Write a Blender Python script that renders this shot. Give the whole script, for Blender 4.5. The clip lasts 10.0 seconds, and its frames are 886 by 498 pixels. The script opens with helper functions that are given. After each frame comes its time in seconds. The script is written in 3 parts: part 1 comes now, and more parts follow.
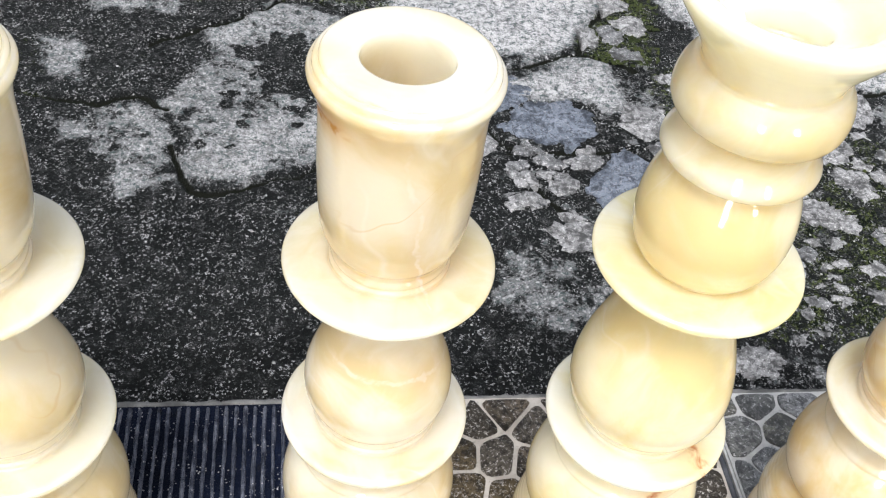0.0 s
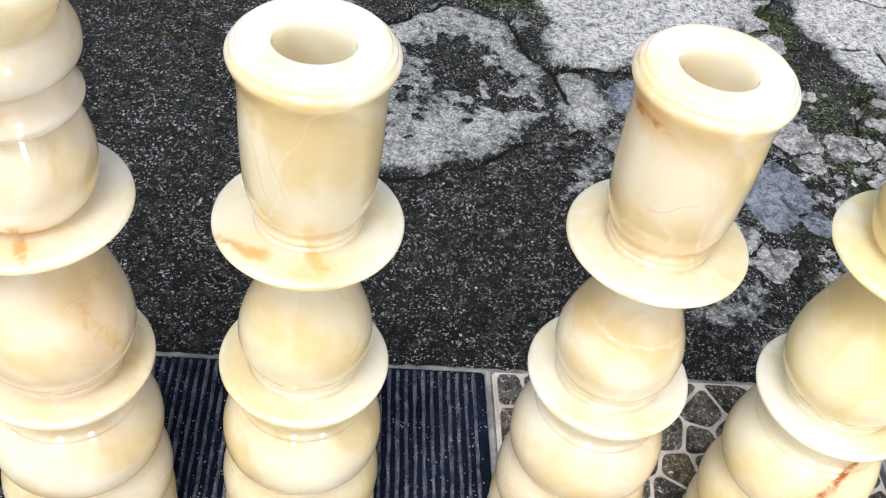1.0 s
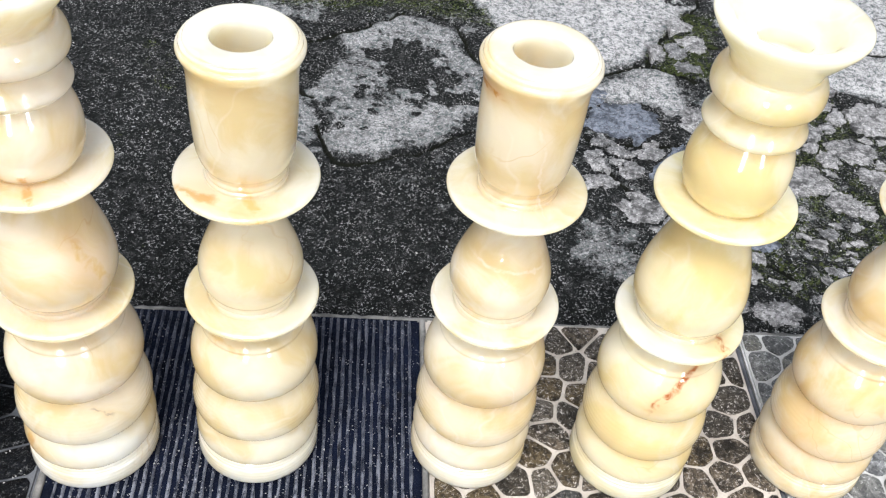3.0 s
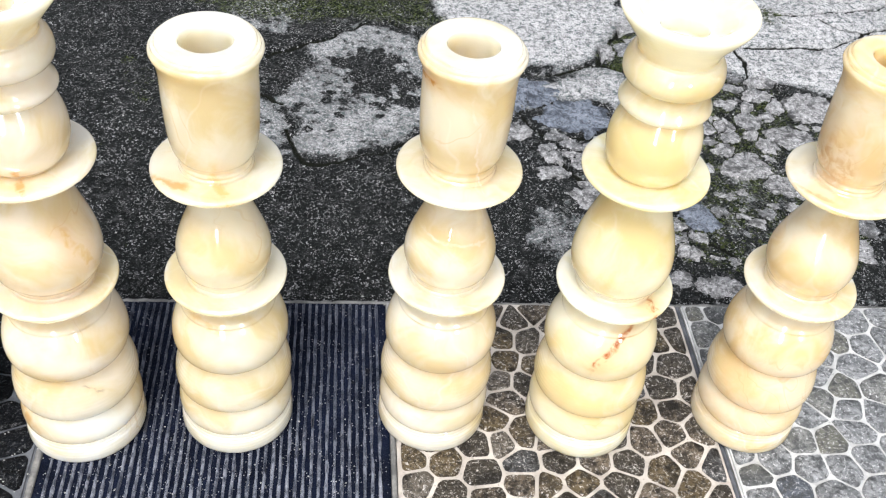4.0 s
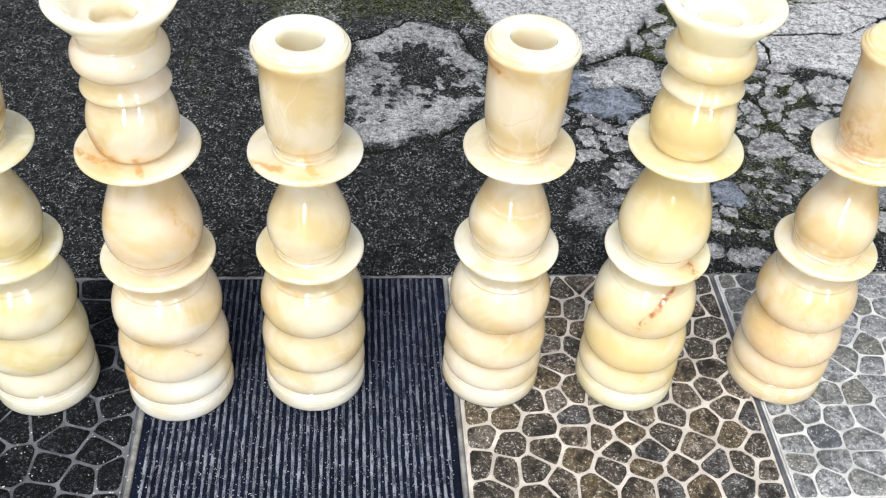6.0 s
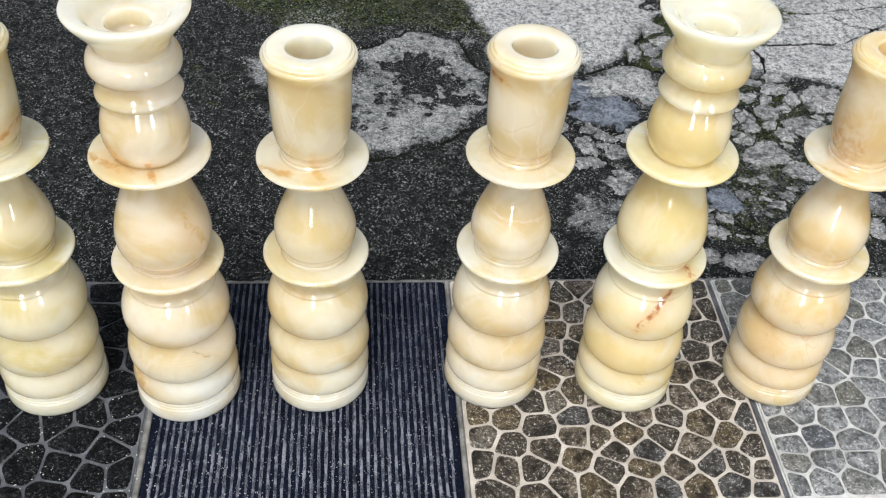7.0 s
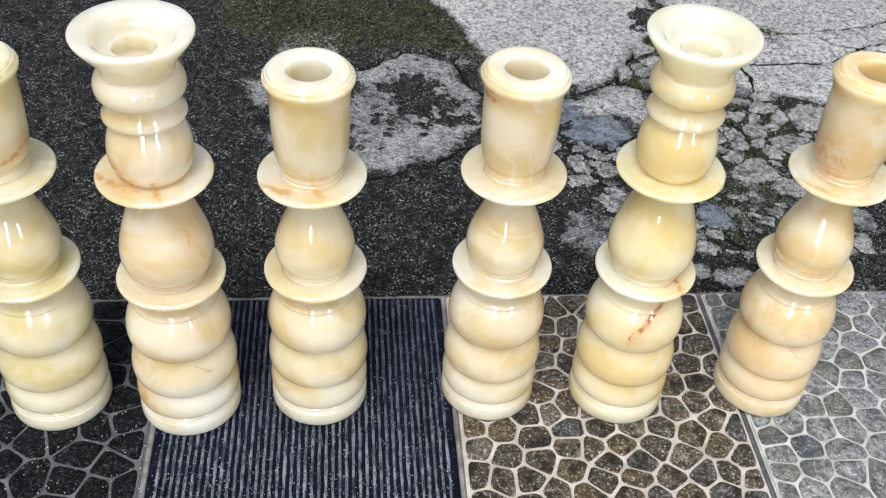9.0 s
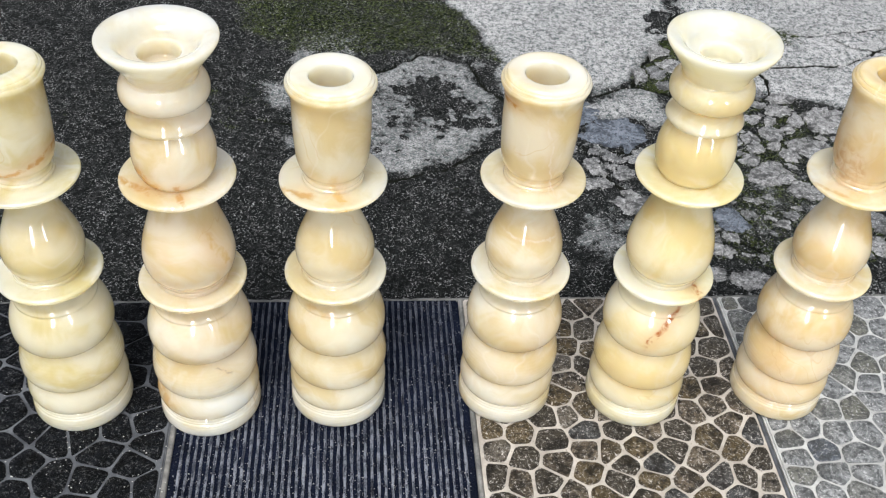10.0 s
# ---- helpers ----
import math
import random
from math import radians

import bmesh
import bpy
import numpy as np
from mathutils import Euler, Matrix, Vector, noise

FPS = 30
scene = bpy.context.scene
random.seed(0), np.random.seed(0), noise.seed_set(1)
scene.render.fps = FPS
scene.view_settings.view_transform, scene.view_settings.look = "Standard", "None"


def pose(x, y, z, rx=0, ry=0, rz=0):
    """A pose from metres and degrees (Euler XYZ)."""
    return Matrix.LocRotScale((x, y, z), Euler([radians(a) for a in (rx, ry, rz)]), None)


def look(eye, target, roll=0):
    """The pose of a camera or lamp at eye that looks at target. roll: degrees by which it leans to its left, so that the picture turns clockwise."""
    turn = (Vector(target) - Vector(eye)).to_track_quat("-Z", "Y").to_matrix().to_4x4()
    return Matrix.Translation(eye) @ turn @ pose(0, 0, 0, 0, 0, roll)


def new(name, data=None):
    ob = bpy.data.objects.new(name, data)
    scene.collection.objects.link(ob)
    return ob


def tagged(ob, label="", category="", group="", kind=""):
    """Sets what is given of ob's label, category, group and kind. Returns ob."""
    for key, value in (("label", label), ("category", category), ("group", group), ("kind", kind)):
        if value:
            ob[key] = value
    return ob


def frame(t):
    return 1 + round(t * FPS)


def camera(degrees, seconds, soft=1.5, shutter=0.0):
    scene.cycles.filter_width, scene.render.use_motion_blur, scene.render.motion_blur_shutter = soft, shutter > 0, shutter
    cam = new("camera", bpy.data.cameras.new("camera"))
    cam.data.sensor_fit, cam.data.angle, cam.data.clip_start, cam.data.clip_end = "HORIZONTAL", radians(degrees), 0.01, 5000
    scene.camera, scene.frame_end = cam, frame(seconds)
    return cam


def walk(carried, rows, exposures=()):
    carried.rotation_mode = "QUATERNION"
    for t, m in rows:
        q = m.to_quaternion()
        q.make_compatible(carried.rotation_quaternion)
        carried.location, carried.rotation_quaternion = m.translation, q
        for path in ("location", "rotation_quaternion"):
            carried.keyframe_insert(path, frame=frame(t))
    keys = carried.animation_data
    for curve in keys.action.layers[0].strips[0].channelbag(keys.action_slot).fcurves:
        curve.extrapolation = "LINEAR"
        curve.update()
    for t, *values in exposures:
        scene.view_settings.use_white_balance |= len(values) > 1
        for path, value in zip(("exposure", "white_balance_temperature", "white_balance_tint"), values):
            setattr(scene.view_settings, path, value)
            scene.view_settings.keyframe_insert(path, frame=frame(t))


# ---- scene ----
# camera and its walk
cam = camera(47.5, 10.0, soft=1.2)
walk(cam, [
    (0, pose(-0.0046, -0.2989, 0.3976, 45.61, -6.07, -6.06)),
    (0.5, pose(-0.0455, -0.3182, 0.4075, 45.64, -6.20, -4.60)),
    (1, pose(-0.0822, -0.3343, 0.4170, 45.26, -6.66, -1.55)),
    (1.5, pose(-0.1110, -0.3488, 0.4222, 45.12, -7.69, -0.36)),
    (2, pose(-0.1130, -0.3680, 0.4386, 44.75, -7.97, -0.64)),
    (2.5, pose(-0.0851, -0.3990, 0.4577, 45.17, -6.30, -0.06)),
    (3, pose(-0.0477, -0.4274, 0.4716, 46.06, -5.72, -1.80)),
    (4.5, pose(-0.0349, -0.4959, 0.5029, 47.19, -4.39, -4.10)),
    (5, pose(-0.0498, -0.5076, 0.5094, 47.02, -3.60, -4.24)),
    (5.5, pose(-0.0606, -0.5196, 0.5190, 46.65, -3.16, -3.80)),
    (7, pose(-0.0714, -0.5428, 0.5332, 47.32, -3.35, -3.92)),
    (7.5, pose(-0.0697, -0.5475, 0.5358, 47.74, -3.40, -4.08)),
    (8, pose(-0.0697, -0.5509, 0.5379, 48.08, -3.49, -4.29)),
    (8.5, pose(-0.0719, -0.5529, 0.5386, 48.34, -3.54, -4.42)),
    (9, pose(-0.0731, -0.5565, 0.5428, 48.45, -3.26, -4.32)),
    (9.5, pose(-0.0767, -0.5580, 0.5448, 48.50, -3.11, -4.12)),
    (10, pose(-0.0790, -0.5579, 0.5470, 48.41, -3.00, -3.78)),
], [(0, 1.32, 6180, 12), (2.0, 1.23, 6180, 12), (4.5, 1.38, 6180, 12), (5.5, 1.38, 6180, 12), (6.8, 0.93, 6250, 10), (10, 0.96, 6250, 10)])

# daylight: a bright overcast sky, strongest from the open side in front of the row
world = bpy.data.worlds.new("daylight")
scene.world = world
world.use_nodes = True
wn = world.node_tree.nodes
sky = wn.new("ShaderNodeTexSky")
sky.sky_type, sky.sun_disc = "NISHITA", False
sky.sun_elevation, sky.sun_rotation = radians(65), radians(200)
sky.air_density, sky.dust_density, sky.ozone_density = 1.0, 4.0, 1.0
wn["Background"].inputs["Strength"].default_value = 0.085
cloud = wn.new("ShaderNodeHueSaturation")
cloud.inputs["Saturation"].default_value = 0.36
world.node_tree.links.new(sky.outputs[0], cloud.inputs["Color"])
world.node_tree.links.new(cloud.outputs[0], wn["Background"].inputs["Color"])
sun_data = bpy.data.lights.new("sun", "SUN")
sun_data.energy, sun_data.angle, sun_data.color = 1.5, radians(20), (1.0, 0.975, 0.93)
sun = new("sun", sun_data)
sun.matrix_world = look((-0.26, -0.72, 1.62), (0, 0, 0))


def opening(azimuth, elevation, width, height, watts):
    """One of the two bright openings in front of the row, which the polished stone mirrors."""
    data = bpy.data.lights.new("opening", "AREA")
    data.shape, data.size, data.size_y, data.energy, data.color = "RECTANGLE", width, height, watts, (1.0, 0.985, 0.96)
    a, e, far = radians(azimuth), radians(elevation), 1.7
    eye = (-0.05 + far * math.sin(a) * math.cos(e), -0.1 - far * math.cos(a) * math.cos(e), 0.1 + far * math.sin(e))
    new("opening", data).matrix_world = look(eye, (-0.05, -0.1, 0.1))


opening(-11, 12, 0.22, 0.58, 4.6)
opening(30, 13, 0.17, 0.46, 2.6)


# ---- materials ----
class Nodes:
    """Short hand for building one node material."""

    def __init__(self, name, rough=0.5, ior=1.5):
        self.mat = bpy.data.materials.new(name)
        self.mat.use_nodes = True
        self.n, self.l = self.mat.node_tree.nodes, self.mat.node_tree.links
        self.bsdf = self.n["Principled BSDF"]
        self.bsdf.inputs["Roughness"].default_value = rough
        self.bsdf.inputs["IOR"].default_value = ior
        self.bsdf.inputs["Specular IOR Level"].default_value = 0.5 if rough < 0.3 else 0.14
        self.coord = self.n.new("ShaderNodeTexCoord").outputs["Object"]

    def put(self, socket, value):
        if isinstance(value, bpy.types.NodeSocket):
            self.l.new(value, socket)
        elif isinstance(value, (tuple, list)) and len(value) == 3 and socket.type == "RGBA":
            socket.default_value = (*value, 1)
        else:
            socket.default_value = value

    def noise(self, scale, detail=4, rough=0.55, distortion=0.0, vector=None):
        t = self.n.new("ShaderNodeTexNoise")
        self.put(t.inputs["Vector"], vector or self.coord)
        for key, v in (("Scale", scale), ("Detail", detail), ("Roughness", rough), ("Distortion", distortion)):
            t.inputs[key].default_value = v
        return t.outputs[0]

    def cells(self, scale, feature="F1", vector=None, out="Distance"):
        t = self.n.new("ShaderNodeTexVoronoi")
        t.feature = feature
        self.put(t.inputs["Vector"], vector or self.coord)
        t.inputs["Scale"].default_value = scale
        return t.outputs[out]

    def ramp(self, value, lo, hi, a=0.0, b=1.0):
        t = self.n.new("ShaderNodeMapRange")
        t.interpolation_type = "SMOOTHSTEP"
        for i, v in enumerate((value, lo, hi, a, b)):
            self.put(t.inputs[i], v)
        return t.outputs[0]

    def math(self, op, a, b=0.0):
        t = self.n.new("ShaderNodeMath")
        t.operation = op
        self.put(t.inputs[0], a)
        self.put(t.inputs[1], b)
        return t.outputs[0]

    def vec(self, op, a, b=(0, 0, 0), out=0):
        t = self.n.new("ShaderNodeVectorMath")
        t.operation = op
        self.put(t.inputs[0], a)
        if op == "SCALE":
            self.put(t.inputs["Scale"], b)
        else:
            self.put(t.inputs[1], b)
        return t.outputs[out]

    def mix(self, fac, a, b):
        t = self.n.new("ShaderNodeMix")
        t.data_type = "RGBA"
        self.put(t.inputs[0], fac)
        self.put(t.inputs[6], a)
        self.put(t.inputs[7], b)
        return t.outputs[2]

    def attribute(self, name):
        t = self.n.new("ShaderNodeAttribute")
        t.attribute_name = name
        return t.outputs["Fac"]

    def random(self):
        return self.n.new("ShaderNodeObjectInfo").outputs["Random"]

    def bump(self, height, strength, distance):
        t = self.n.new("ShaderNodeBump")
        t.inputs["Strength"].default_value, t.inputs["Distance"].default_value = strength, distance
        self.put(t.inputs["Height"], height)
        self.put(self.bsdf.inputs["Normal"], t.outputs[0])

    def color(self, c, rough=None):
        self.put(self.bsdf.inputs["Base Color"], c)
        if rough is not None:
            self.put(self.bsdf.inputs["Roughness"], rough)
        return self.mat


def onyx(name, seed, deep, pale, blush=0.4, stains=(), clouds_and_lit_tops=()):
    """Polished onyx: cloudy bands, thin pale veins, and rusty stains
    given as (centre, reach, normal of the vein's sheet, half width, colour, strength);
    milky patches, and skylight painted on cup and dish tops, as (centre, reach, strength)."""
    m = Nodes(name, rough=0.05, ior=1.78)
    shifted = m.vec("ADD", m.coord, (seed * 1.7, seed * 2.3, seed * 0.9))
    warp = m.vec("SCALE", m.vec("SUBTRACT", m.n_color(shifted, 28), (0.5, 0.5, 0.5)), 0.03)
    bent = m.vec("ADD", shifted, warp)
    tilt = m.vec("DOT_PRODUCT", bent, (0.45, 0.3, 0.84), out=1)
    wave = m.math("SINE", m.math("MULTIPLY", tilt, 170.0))
    cloud = m.noise(22, 5, 0.6, 0.6, bent)
    band = m.ramp(m.math("ADD", m.math("MULTIPLY", wave, 0.10), cloud), 0.33, 0.65, 0.0, 1.0)
    base = m.mix(band, deep, pale)
    milk = m.ramp(m.noise(17, 4, 0.55, 0.8, bent), 0.5, 0.66)
    base = m.mix(m.math("MULTIPLY", milk, 0.5), base, (0.69, 0.675, 0.57))
    warm = m.ramp(m.noise(10, 3, 0.5, 0.2, m.vec("ADD", bent, (3.1, 0.7, 5.2))), 0.5, 0.72)
    base = m.mix(m.math("MULTIPLY", warm, blush), base, (0.63, 0.445, 0.25))
    line = m.math("ABSOLUTE", m.math("SUBTRACT", m.noise(16, 2, 0.5, 0.8, bent), 0.5))
    thin = m.math("MULTIPLY", m.ramp(line, 0.0, 0.022, 1, 0), m.ramp(m.noise(20, 2, 0.5, 0, shifted), 0.45, 0.62))
    base = m.mix(m.math("MULTIPLY", thin, 0.18), base, (0.76, 0.71, 0.61))
    line = m.math("ABSOLUTE", m.math("SUBTRACT", m.noise(11, 3, 0.55, 1.2, m.vec("ADD", bent, (9.0, 2.0, 4.0))), 0.47))
    thin = m.math("MULTIPLY", m.ramp(line, 0.0, 0.008, 1, 0), m.ramp(m.noise(15, 2, 0.5, 0, m.vec("ADD", shifted, (2.0, 8.0, 1.0))), 0.52, 0.66))
    base = m.mix(m.math("MULTIPLY", thin, 0.35), base, (0.50, 0.30, 0.12))
    speck = m.math("MULTIPLY", m.ramp(m.noise(420, 2, 0.6, 0, shifted), 0.64, 0.78), m.ramp(m.noise(30, 2, 0.5, 0, shifted), 0.5, 0.65))
    base = m.mix(m.math("MULTIPLY", speck, 0.3), base, (0.66, 0.58, 0.42))
    # whitens milky stone, and paints the sky's sheen into upward-facing tops
    for centre, reach, strength in clouds_and_lit_tops:
        off = m.vec("LENGTH", m.vec("ADD", m.vec("SUBTRACT", m.coord, centre), m.vec("SCALE", warp, 0.9)), out=1)
        whitish = m.math("MULTIPLY", m.ramp(off, reach * 0.35, reach, 1, 0), m.ramp(cloud, 0.3, 0.55, 0.65, 1.0))
        base = m.mix(m.math("MULTIPLY", whitish, strength), base, (0.69, 0.70, 0.63))
    for centre, reach, normal, width, colour, strength in stains:
        off = m.vec("SUBTRACT", m.coord, centre)
        wob = m.vec("SCALE", m.vec("SUBTRACT", m.n_color(m.coord, 60), (0.5, 0.5, 0.5)), 0.008)
        wob = m.vec("ADD", wob, m.vec("SCALE", m.vec("SUBTRACT", m.n_color(m.coord, 300), (0.5, 0.5, 0.5)), 0.0028))
        sheet = m.math("ABSOLUTE", m.vec("DOT_PRODUCT", m.vec("ADD", off, wob), tuple(Vector(normal).normalized()), out=1))
        near = m.ramp(m.vec("LENGTH", off, out=1), reach * 0.45, reach, 1, 0)
        broken = m.ramp(m.noise(150, 3, 0.6, 0.6), 0.38, 0.60)
        core = m.math("MULTIPLY", m.ramp(sheet, width * 0.25, width, 1, 0), m.math("MULTIPLY", near, broken))
        halo = m.math("MULTIPLY", m.ramp(sheet, 0, width * 5, 0.6, 0), near)
        base = m.mix(m.math("MULTIPLY", halo, strength), base, (0.58, 0.385, 0.19))
        base = m.mix(m.math("MULTIPLY", core, strength), base, colour)
    b = m.bsdf
    b.subsurface_method = "RANDOM_WALK"
    b.inputs["Subsurface Weight"].default_value = 1.0
    b.inputs["Subsurface Radius"].default_value = (1.0, 0.92, 0.72)
    b.inputs["Subsurface Scale"].default_value = 0.030
    height = m.vec("DOT_PRODUCT", m.coord, (0, 0, 1), out=1)
    rings = m.math("SINE", m.math("MULTIPLY", height, 2600.0))
    low = m.math("MULTIPLY", m.ramp(height, 0.003, 0.005), m.ramp(height, 0.012, 0.014, 1, 0))
    middle = m.math("MULTIPLY", m.ramp(height, 0.042, 0.046), m.ramp(height, 0.058, 0.062, 1, 0))
    marks = m.math("MULTIPLY", m.math("ADD", m.math("ADD", low, middle), 0.12), m.ramp(m.noise(25, 2), 0.35, 0.6, 0.3, 1.0))
    relief = m.math("ADD", m.math("MULTIPLY", m.noise(45, 2), 0.14), m.math("MULTIPLY", m.math("MULTIPLY", rings, marks), 0.045))
    m.bump(relief, 1.0, 0.001)
    return m.color(base, m.ramp(m.noise(60, 3), 0.35, 0.7, 0.025, 0.075))


def noise_colour(self, vector, scale):
    t = self.n.new("ShaderNodeTexNoise")
    self.put(t.inputs["Vector"], vector)
    t.inputs["Scale"].default_value, t.inputs["Detail"].default_value = scale, 2
    return t.outputs[1]


Nodes.n_color = noise_colour


def concrete_material():
    m = Nodes("weathered_concrete", rough=0.85)
    m.bsdf.inputs["Specular IOR Level"].default_value = 0.05
    m.coord = m.vec("ADD", m.coord, (3.37, 1.91, 0.77))
    pale, moss, crack = m.attribute("pale"), m.attribute("moss"), m.attribute("crack")
    grit, fine, broad = m.noise(330, 5, 0.75), m.noise(1100, 3, 0.75), m.noise(24, 5, 0.6)
    mid = m.noise(110, 5, 0.7)
    grains = m.vec("DOT_PRODUCT", m.cells(820, out="Color"), (0.5, 0.5, 0.0), out=1)
    dark = m.mix(m.ramp(broad, 0.3, 0.72), (0.003, 0.004, 0.0035), (0.020, 0.022, 0.021))
    dark = m.mix(m.ramp(mid, 0.47, 0.70), dark, (0.060, 0.062, 0.060))
    dark = m.mix(m.math("MULTIPLY", m.ramp(grains, 0.60, 0.65), m.math("MULTIPLY", m.ramp(m.noise(420, 5, 0.85), 0.47, 0.52), m.ramp(m.noise(75, 6, 0.75), 0.40, 0.60, 0.15, 1.0))), dark, (0.52, 0.52, 0.51))
    dark = m.mix(m.ramp(fine, 0.48, 0.53, 0.9, 0), dark, (0.007, 0.007, 0.007))
    light = m.mix(m.ramp(broad, 0.3, 0.7), (0.44, 0.44, 0.434), (0.62, 0.616, 0.607))
    light = m.mix(m.ramp(pale, 0.5, 0.95), (0.215, 0.219, 0.218), light)
    light = m.mix(m.ramp(mid, 0.38, 0.52, 0.6, 0), light, (0.055, 0.055, 0.053))
    light = m.mix(m.ramp(grit, 0.36, 0.5, 0.7, 0), light, (0.06, 0.06, 0.058))
    light = m.mix(m.ramp(grains, 0.62, 0.8, 0, 0.6), light, (0.62, 0.615, 0.60))
    light = m.mix(m.ramp(m.noise(820, 4, 0.8, 0.6), 0.42, 0.48, 0.75, 0), light, (0.06, 0.06, 0.058))
    pits = m.noise(230, 7, 0.82, 0.5, m.vec("ADD", m.coord, (4.0, 7.0, 1.0)))
    light = m.mix(m.ramp(pits, 0.42, 0.48, 0.85, 0), light, (0.05, 0.075, 0.072))
    light = m.mix(m.math("MULTIPLY", m.ramp(pits, 0.53, 0.59, 0, 0.75), m.ramp(pale, 0.6, 0.95, 0.25, 1)), light, (0.57, 0.566, 0.556))
    edge = m.ramp(m.math("ADD", pale, m.math("MULTIPLY", m.math("SUBTRACT", m.noise(55, 8, 0.8), 0.5), 1.9)), 0.38, 0.58)
    base = m.mix(edge, dark, light)
    green = m.mix(m.ramp(m.noise(380, 6, 0.85), 0.51, 0.58), (0.002, 0.004, 0.0015), (0.12, 0.145, 0.050))
    mossy = m.ramp(m.math("ADD", moss, m.math("MULTIPLY", m.math("SUBTRACT", m.noise(70, 8, 0.85), 0.5), 2.6)), 0.44, 0.58)
    base = m.mix(m.math("MULTIPLY", mossy, m.ramp(grains, 0.62, 0.72, 0.95, 0.25)), base, green)
    base = m.mix(m.ramp(m.math("ADD", crack, m.math("MULTIPLY", m.math("SUBTRACT", grit, 0.5), 0.6)), 0.3, 0.7), base, (0.010, 0.011, 0.008))
    white = m.math("MULTIPLY", m.ramp(m.cells(95), 0.03, 0.085, 1, 0), m.ramp(m.noise(40, 2), 0.52, 0.62))
    base = m.mix(white, base, (0.5, 0.5, 0.48))
    m.bump(m.math("ADD", m.math("ADD", grit, m.math("MULTIPLY", fine, 0.4)), m.math("MULTIPLY", grains, 0.5)), 1.0, 0.0022)
    return m.color(base, m.ramp(broad, 0.3, 0.7, 0.5, 0.85))


def stone_material(name, dark, mid, pale, rough, speck=0.5, tints=(), grime=0.7):
    """Split stone: each piece takes its own tone; flecked and rough."""
    m = Nodes(name, rough=rough)
    r = m.random()
    place = m.vec("ADD", m.vec("ADD", m.coord, (3.37, 1.91, 0.77)), m.vec("SCALE", (7.0, 3.0, 5.0), r))
    tone = m.mix(m.ramp(m.noise(90, 5, 0.65, 0.4, place), 0.3, 0.7), dark, mid)
    for lo, hi, colour in tints:
        tone = m.mix(m.ramp(r, lo, hi, 0, 0.75), tone, colour)
    fleck = m.ramp(m.noise(520, 5, 0.85, 0.5, place), 0.54, 0.61)
    base = m.mix(m.math("MULTIPLY", fleck, speck), tone, pale)
    pits = m.ramp(m.noise(260, 7, 0.82, 0.4, m.vec("ADD", place, (5.0, 1.0, 2.0))), 0.44, 0.50, 0.8, 0)
    base = m.mix(pits, base, tuple(v * 0.4 for v in dark))
    tone = m.noise(70, 5, 0.7, 0.3, m.vec("ADD", place, (1.0, 2.0, 3.0)))
    base = m.mix(m.ramp(tone, 0.50, 0.36, 0, grime), base, tuple(v * 0.35 for v in dark))
    m.bump(m.math("ADD", m.noise(300, 5, 0.75, 0, place), m.math("MULTIPLY", m.noise(60, 3, 0.5, 0, place), 1.2)), 0.9, 0.0022)
    return m.color(base, m.ramp(m.noise(150, 4, 0.6, 0, place), 0.3, 0.7, rough - 0.18, rough + 0.15))


def grout_material(name, base, stain, rough=0.75):
    m = Nodes(name, rough=rough)
    m.coord = m.vec("ADD", m.coord, (3.37, 1.91, 0.77))
    c = m.mix(m.ramp(m.noise(60, 5, 0.65), 0.35, 0.68), stain, base)
    c = m.mix(m.ramp(m.noise(500, 3, 0.7), 0.58, 0.74), c, tuple(v * 0.45 for v in base))
    m.bump(m.noise(350, 4, 0.65), 0.6, 0.0008)
    return m.color(c, m.ramp(m.noise(120, 3), 0.3, 0.7, rough - 0.2, rough + 0.1))


def ribbed_material(name, crest):
    """Dark blue-grey moulded tile; the crests are worn pale, the grooves stay dark; the row's shade is painted into
    the back.
    """
    m = Nodes(name, rough=0.5)
    along = m.vec("DOT_PRODUCT", m.coord, (0, 1, 0), out=1)
    m.coord = m.vec("ADD", m.vec("ADD", m.coord, (3.37, 1.91, 0.77)), m.vec("SCALE", (7.0, 3.0, 5.0), m.random()))
    base = m.mix(m.ramp(m.noise(45, 5, 0.65), 0.3, 0.7), (0.002, 0.0035, 0.009), (0.005, 0.008, 0.020))
    if crest:
        base = m.mix(m.ramp(m.noise(150, 4, 0.6), 0.3, 0.6), base, (0.034, 0.039, 0.054))
    lo = 0.42 if crest else 0.62
    worn = m.ramp(m.noise(330, 7, 0.85, 0, m.vec("MULTIPLY", m.coord, (1.0, 0.5, 1.0))), lo, lo + 0.08)
    worn = m.math("MULTIPLY", worn, m.ramp(m.noise(90, 5, 0.75), 0.40, 0.58, 0.15, 1))
    along = m.math("ADD", along, m.math("MULTIPLY", m.noise(30, 4, 0.7), 0.08))
    edge = 0.035 if crest else -0.065
    # less pale towards the back: front wear, plus painted shade behind the candlesticks
    worn = m.math("MULTIPLY", worn, m.ramp(along, edge - 0.07, edge + 0.03, 1.0, 0.4))
    base = m.mix(m.math("MULTIPLY", worn, 0.9), base, (0.27, 0.285, 0.325))
    grain = m.math("MULTIPLY", m.ramp(m.cells(520), 0.10, 0.26, 0.7, 0), m.ramp(m.noise(130, 5, 0.75), 0.47, 0.55))
    base = m.mix(grain, base, (0.52, 0.51, 0.51))
    blot = m.ramp(m.noise(35, 3, 0.6), 0.66, 0.72)
    base = m.mix(m.math("MULTIPLY", blot, 0.8), base, (0.008, 0.008, 0.010))
    m.bsdf.inputs["Specular IOR Level"].default_value = 0.06
    m.bump(m.noise(420, 5, 0.75), 1.0, 0.0014)
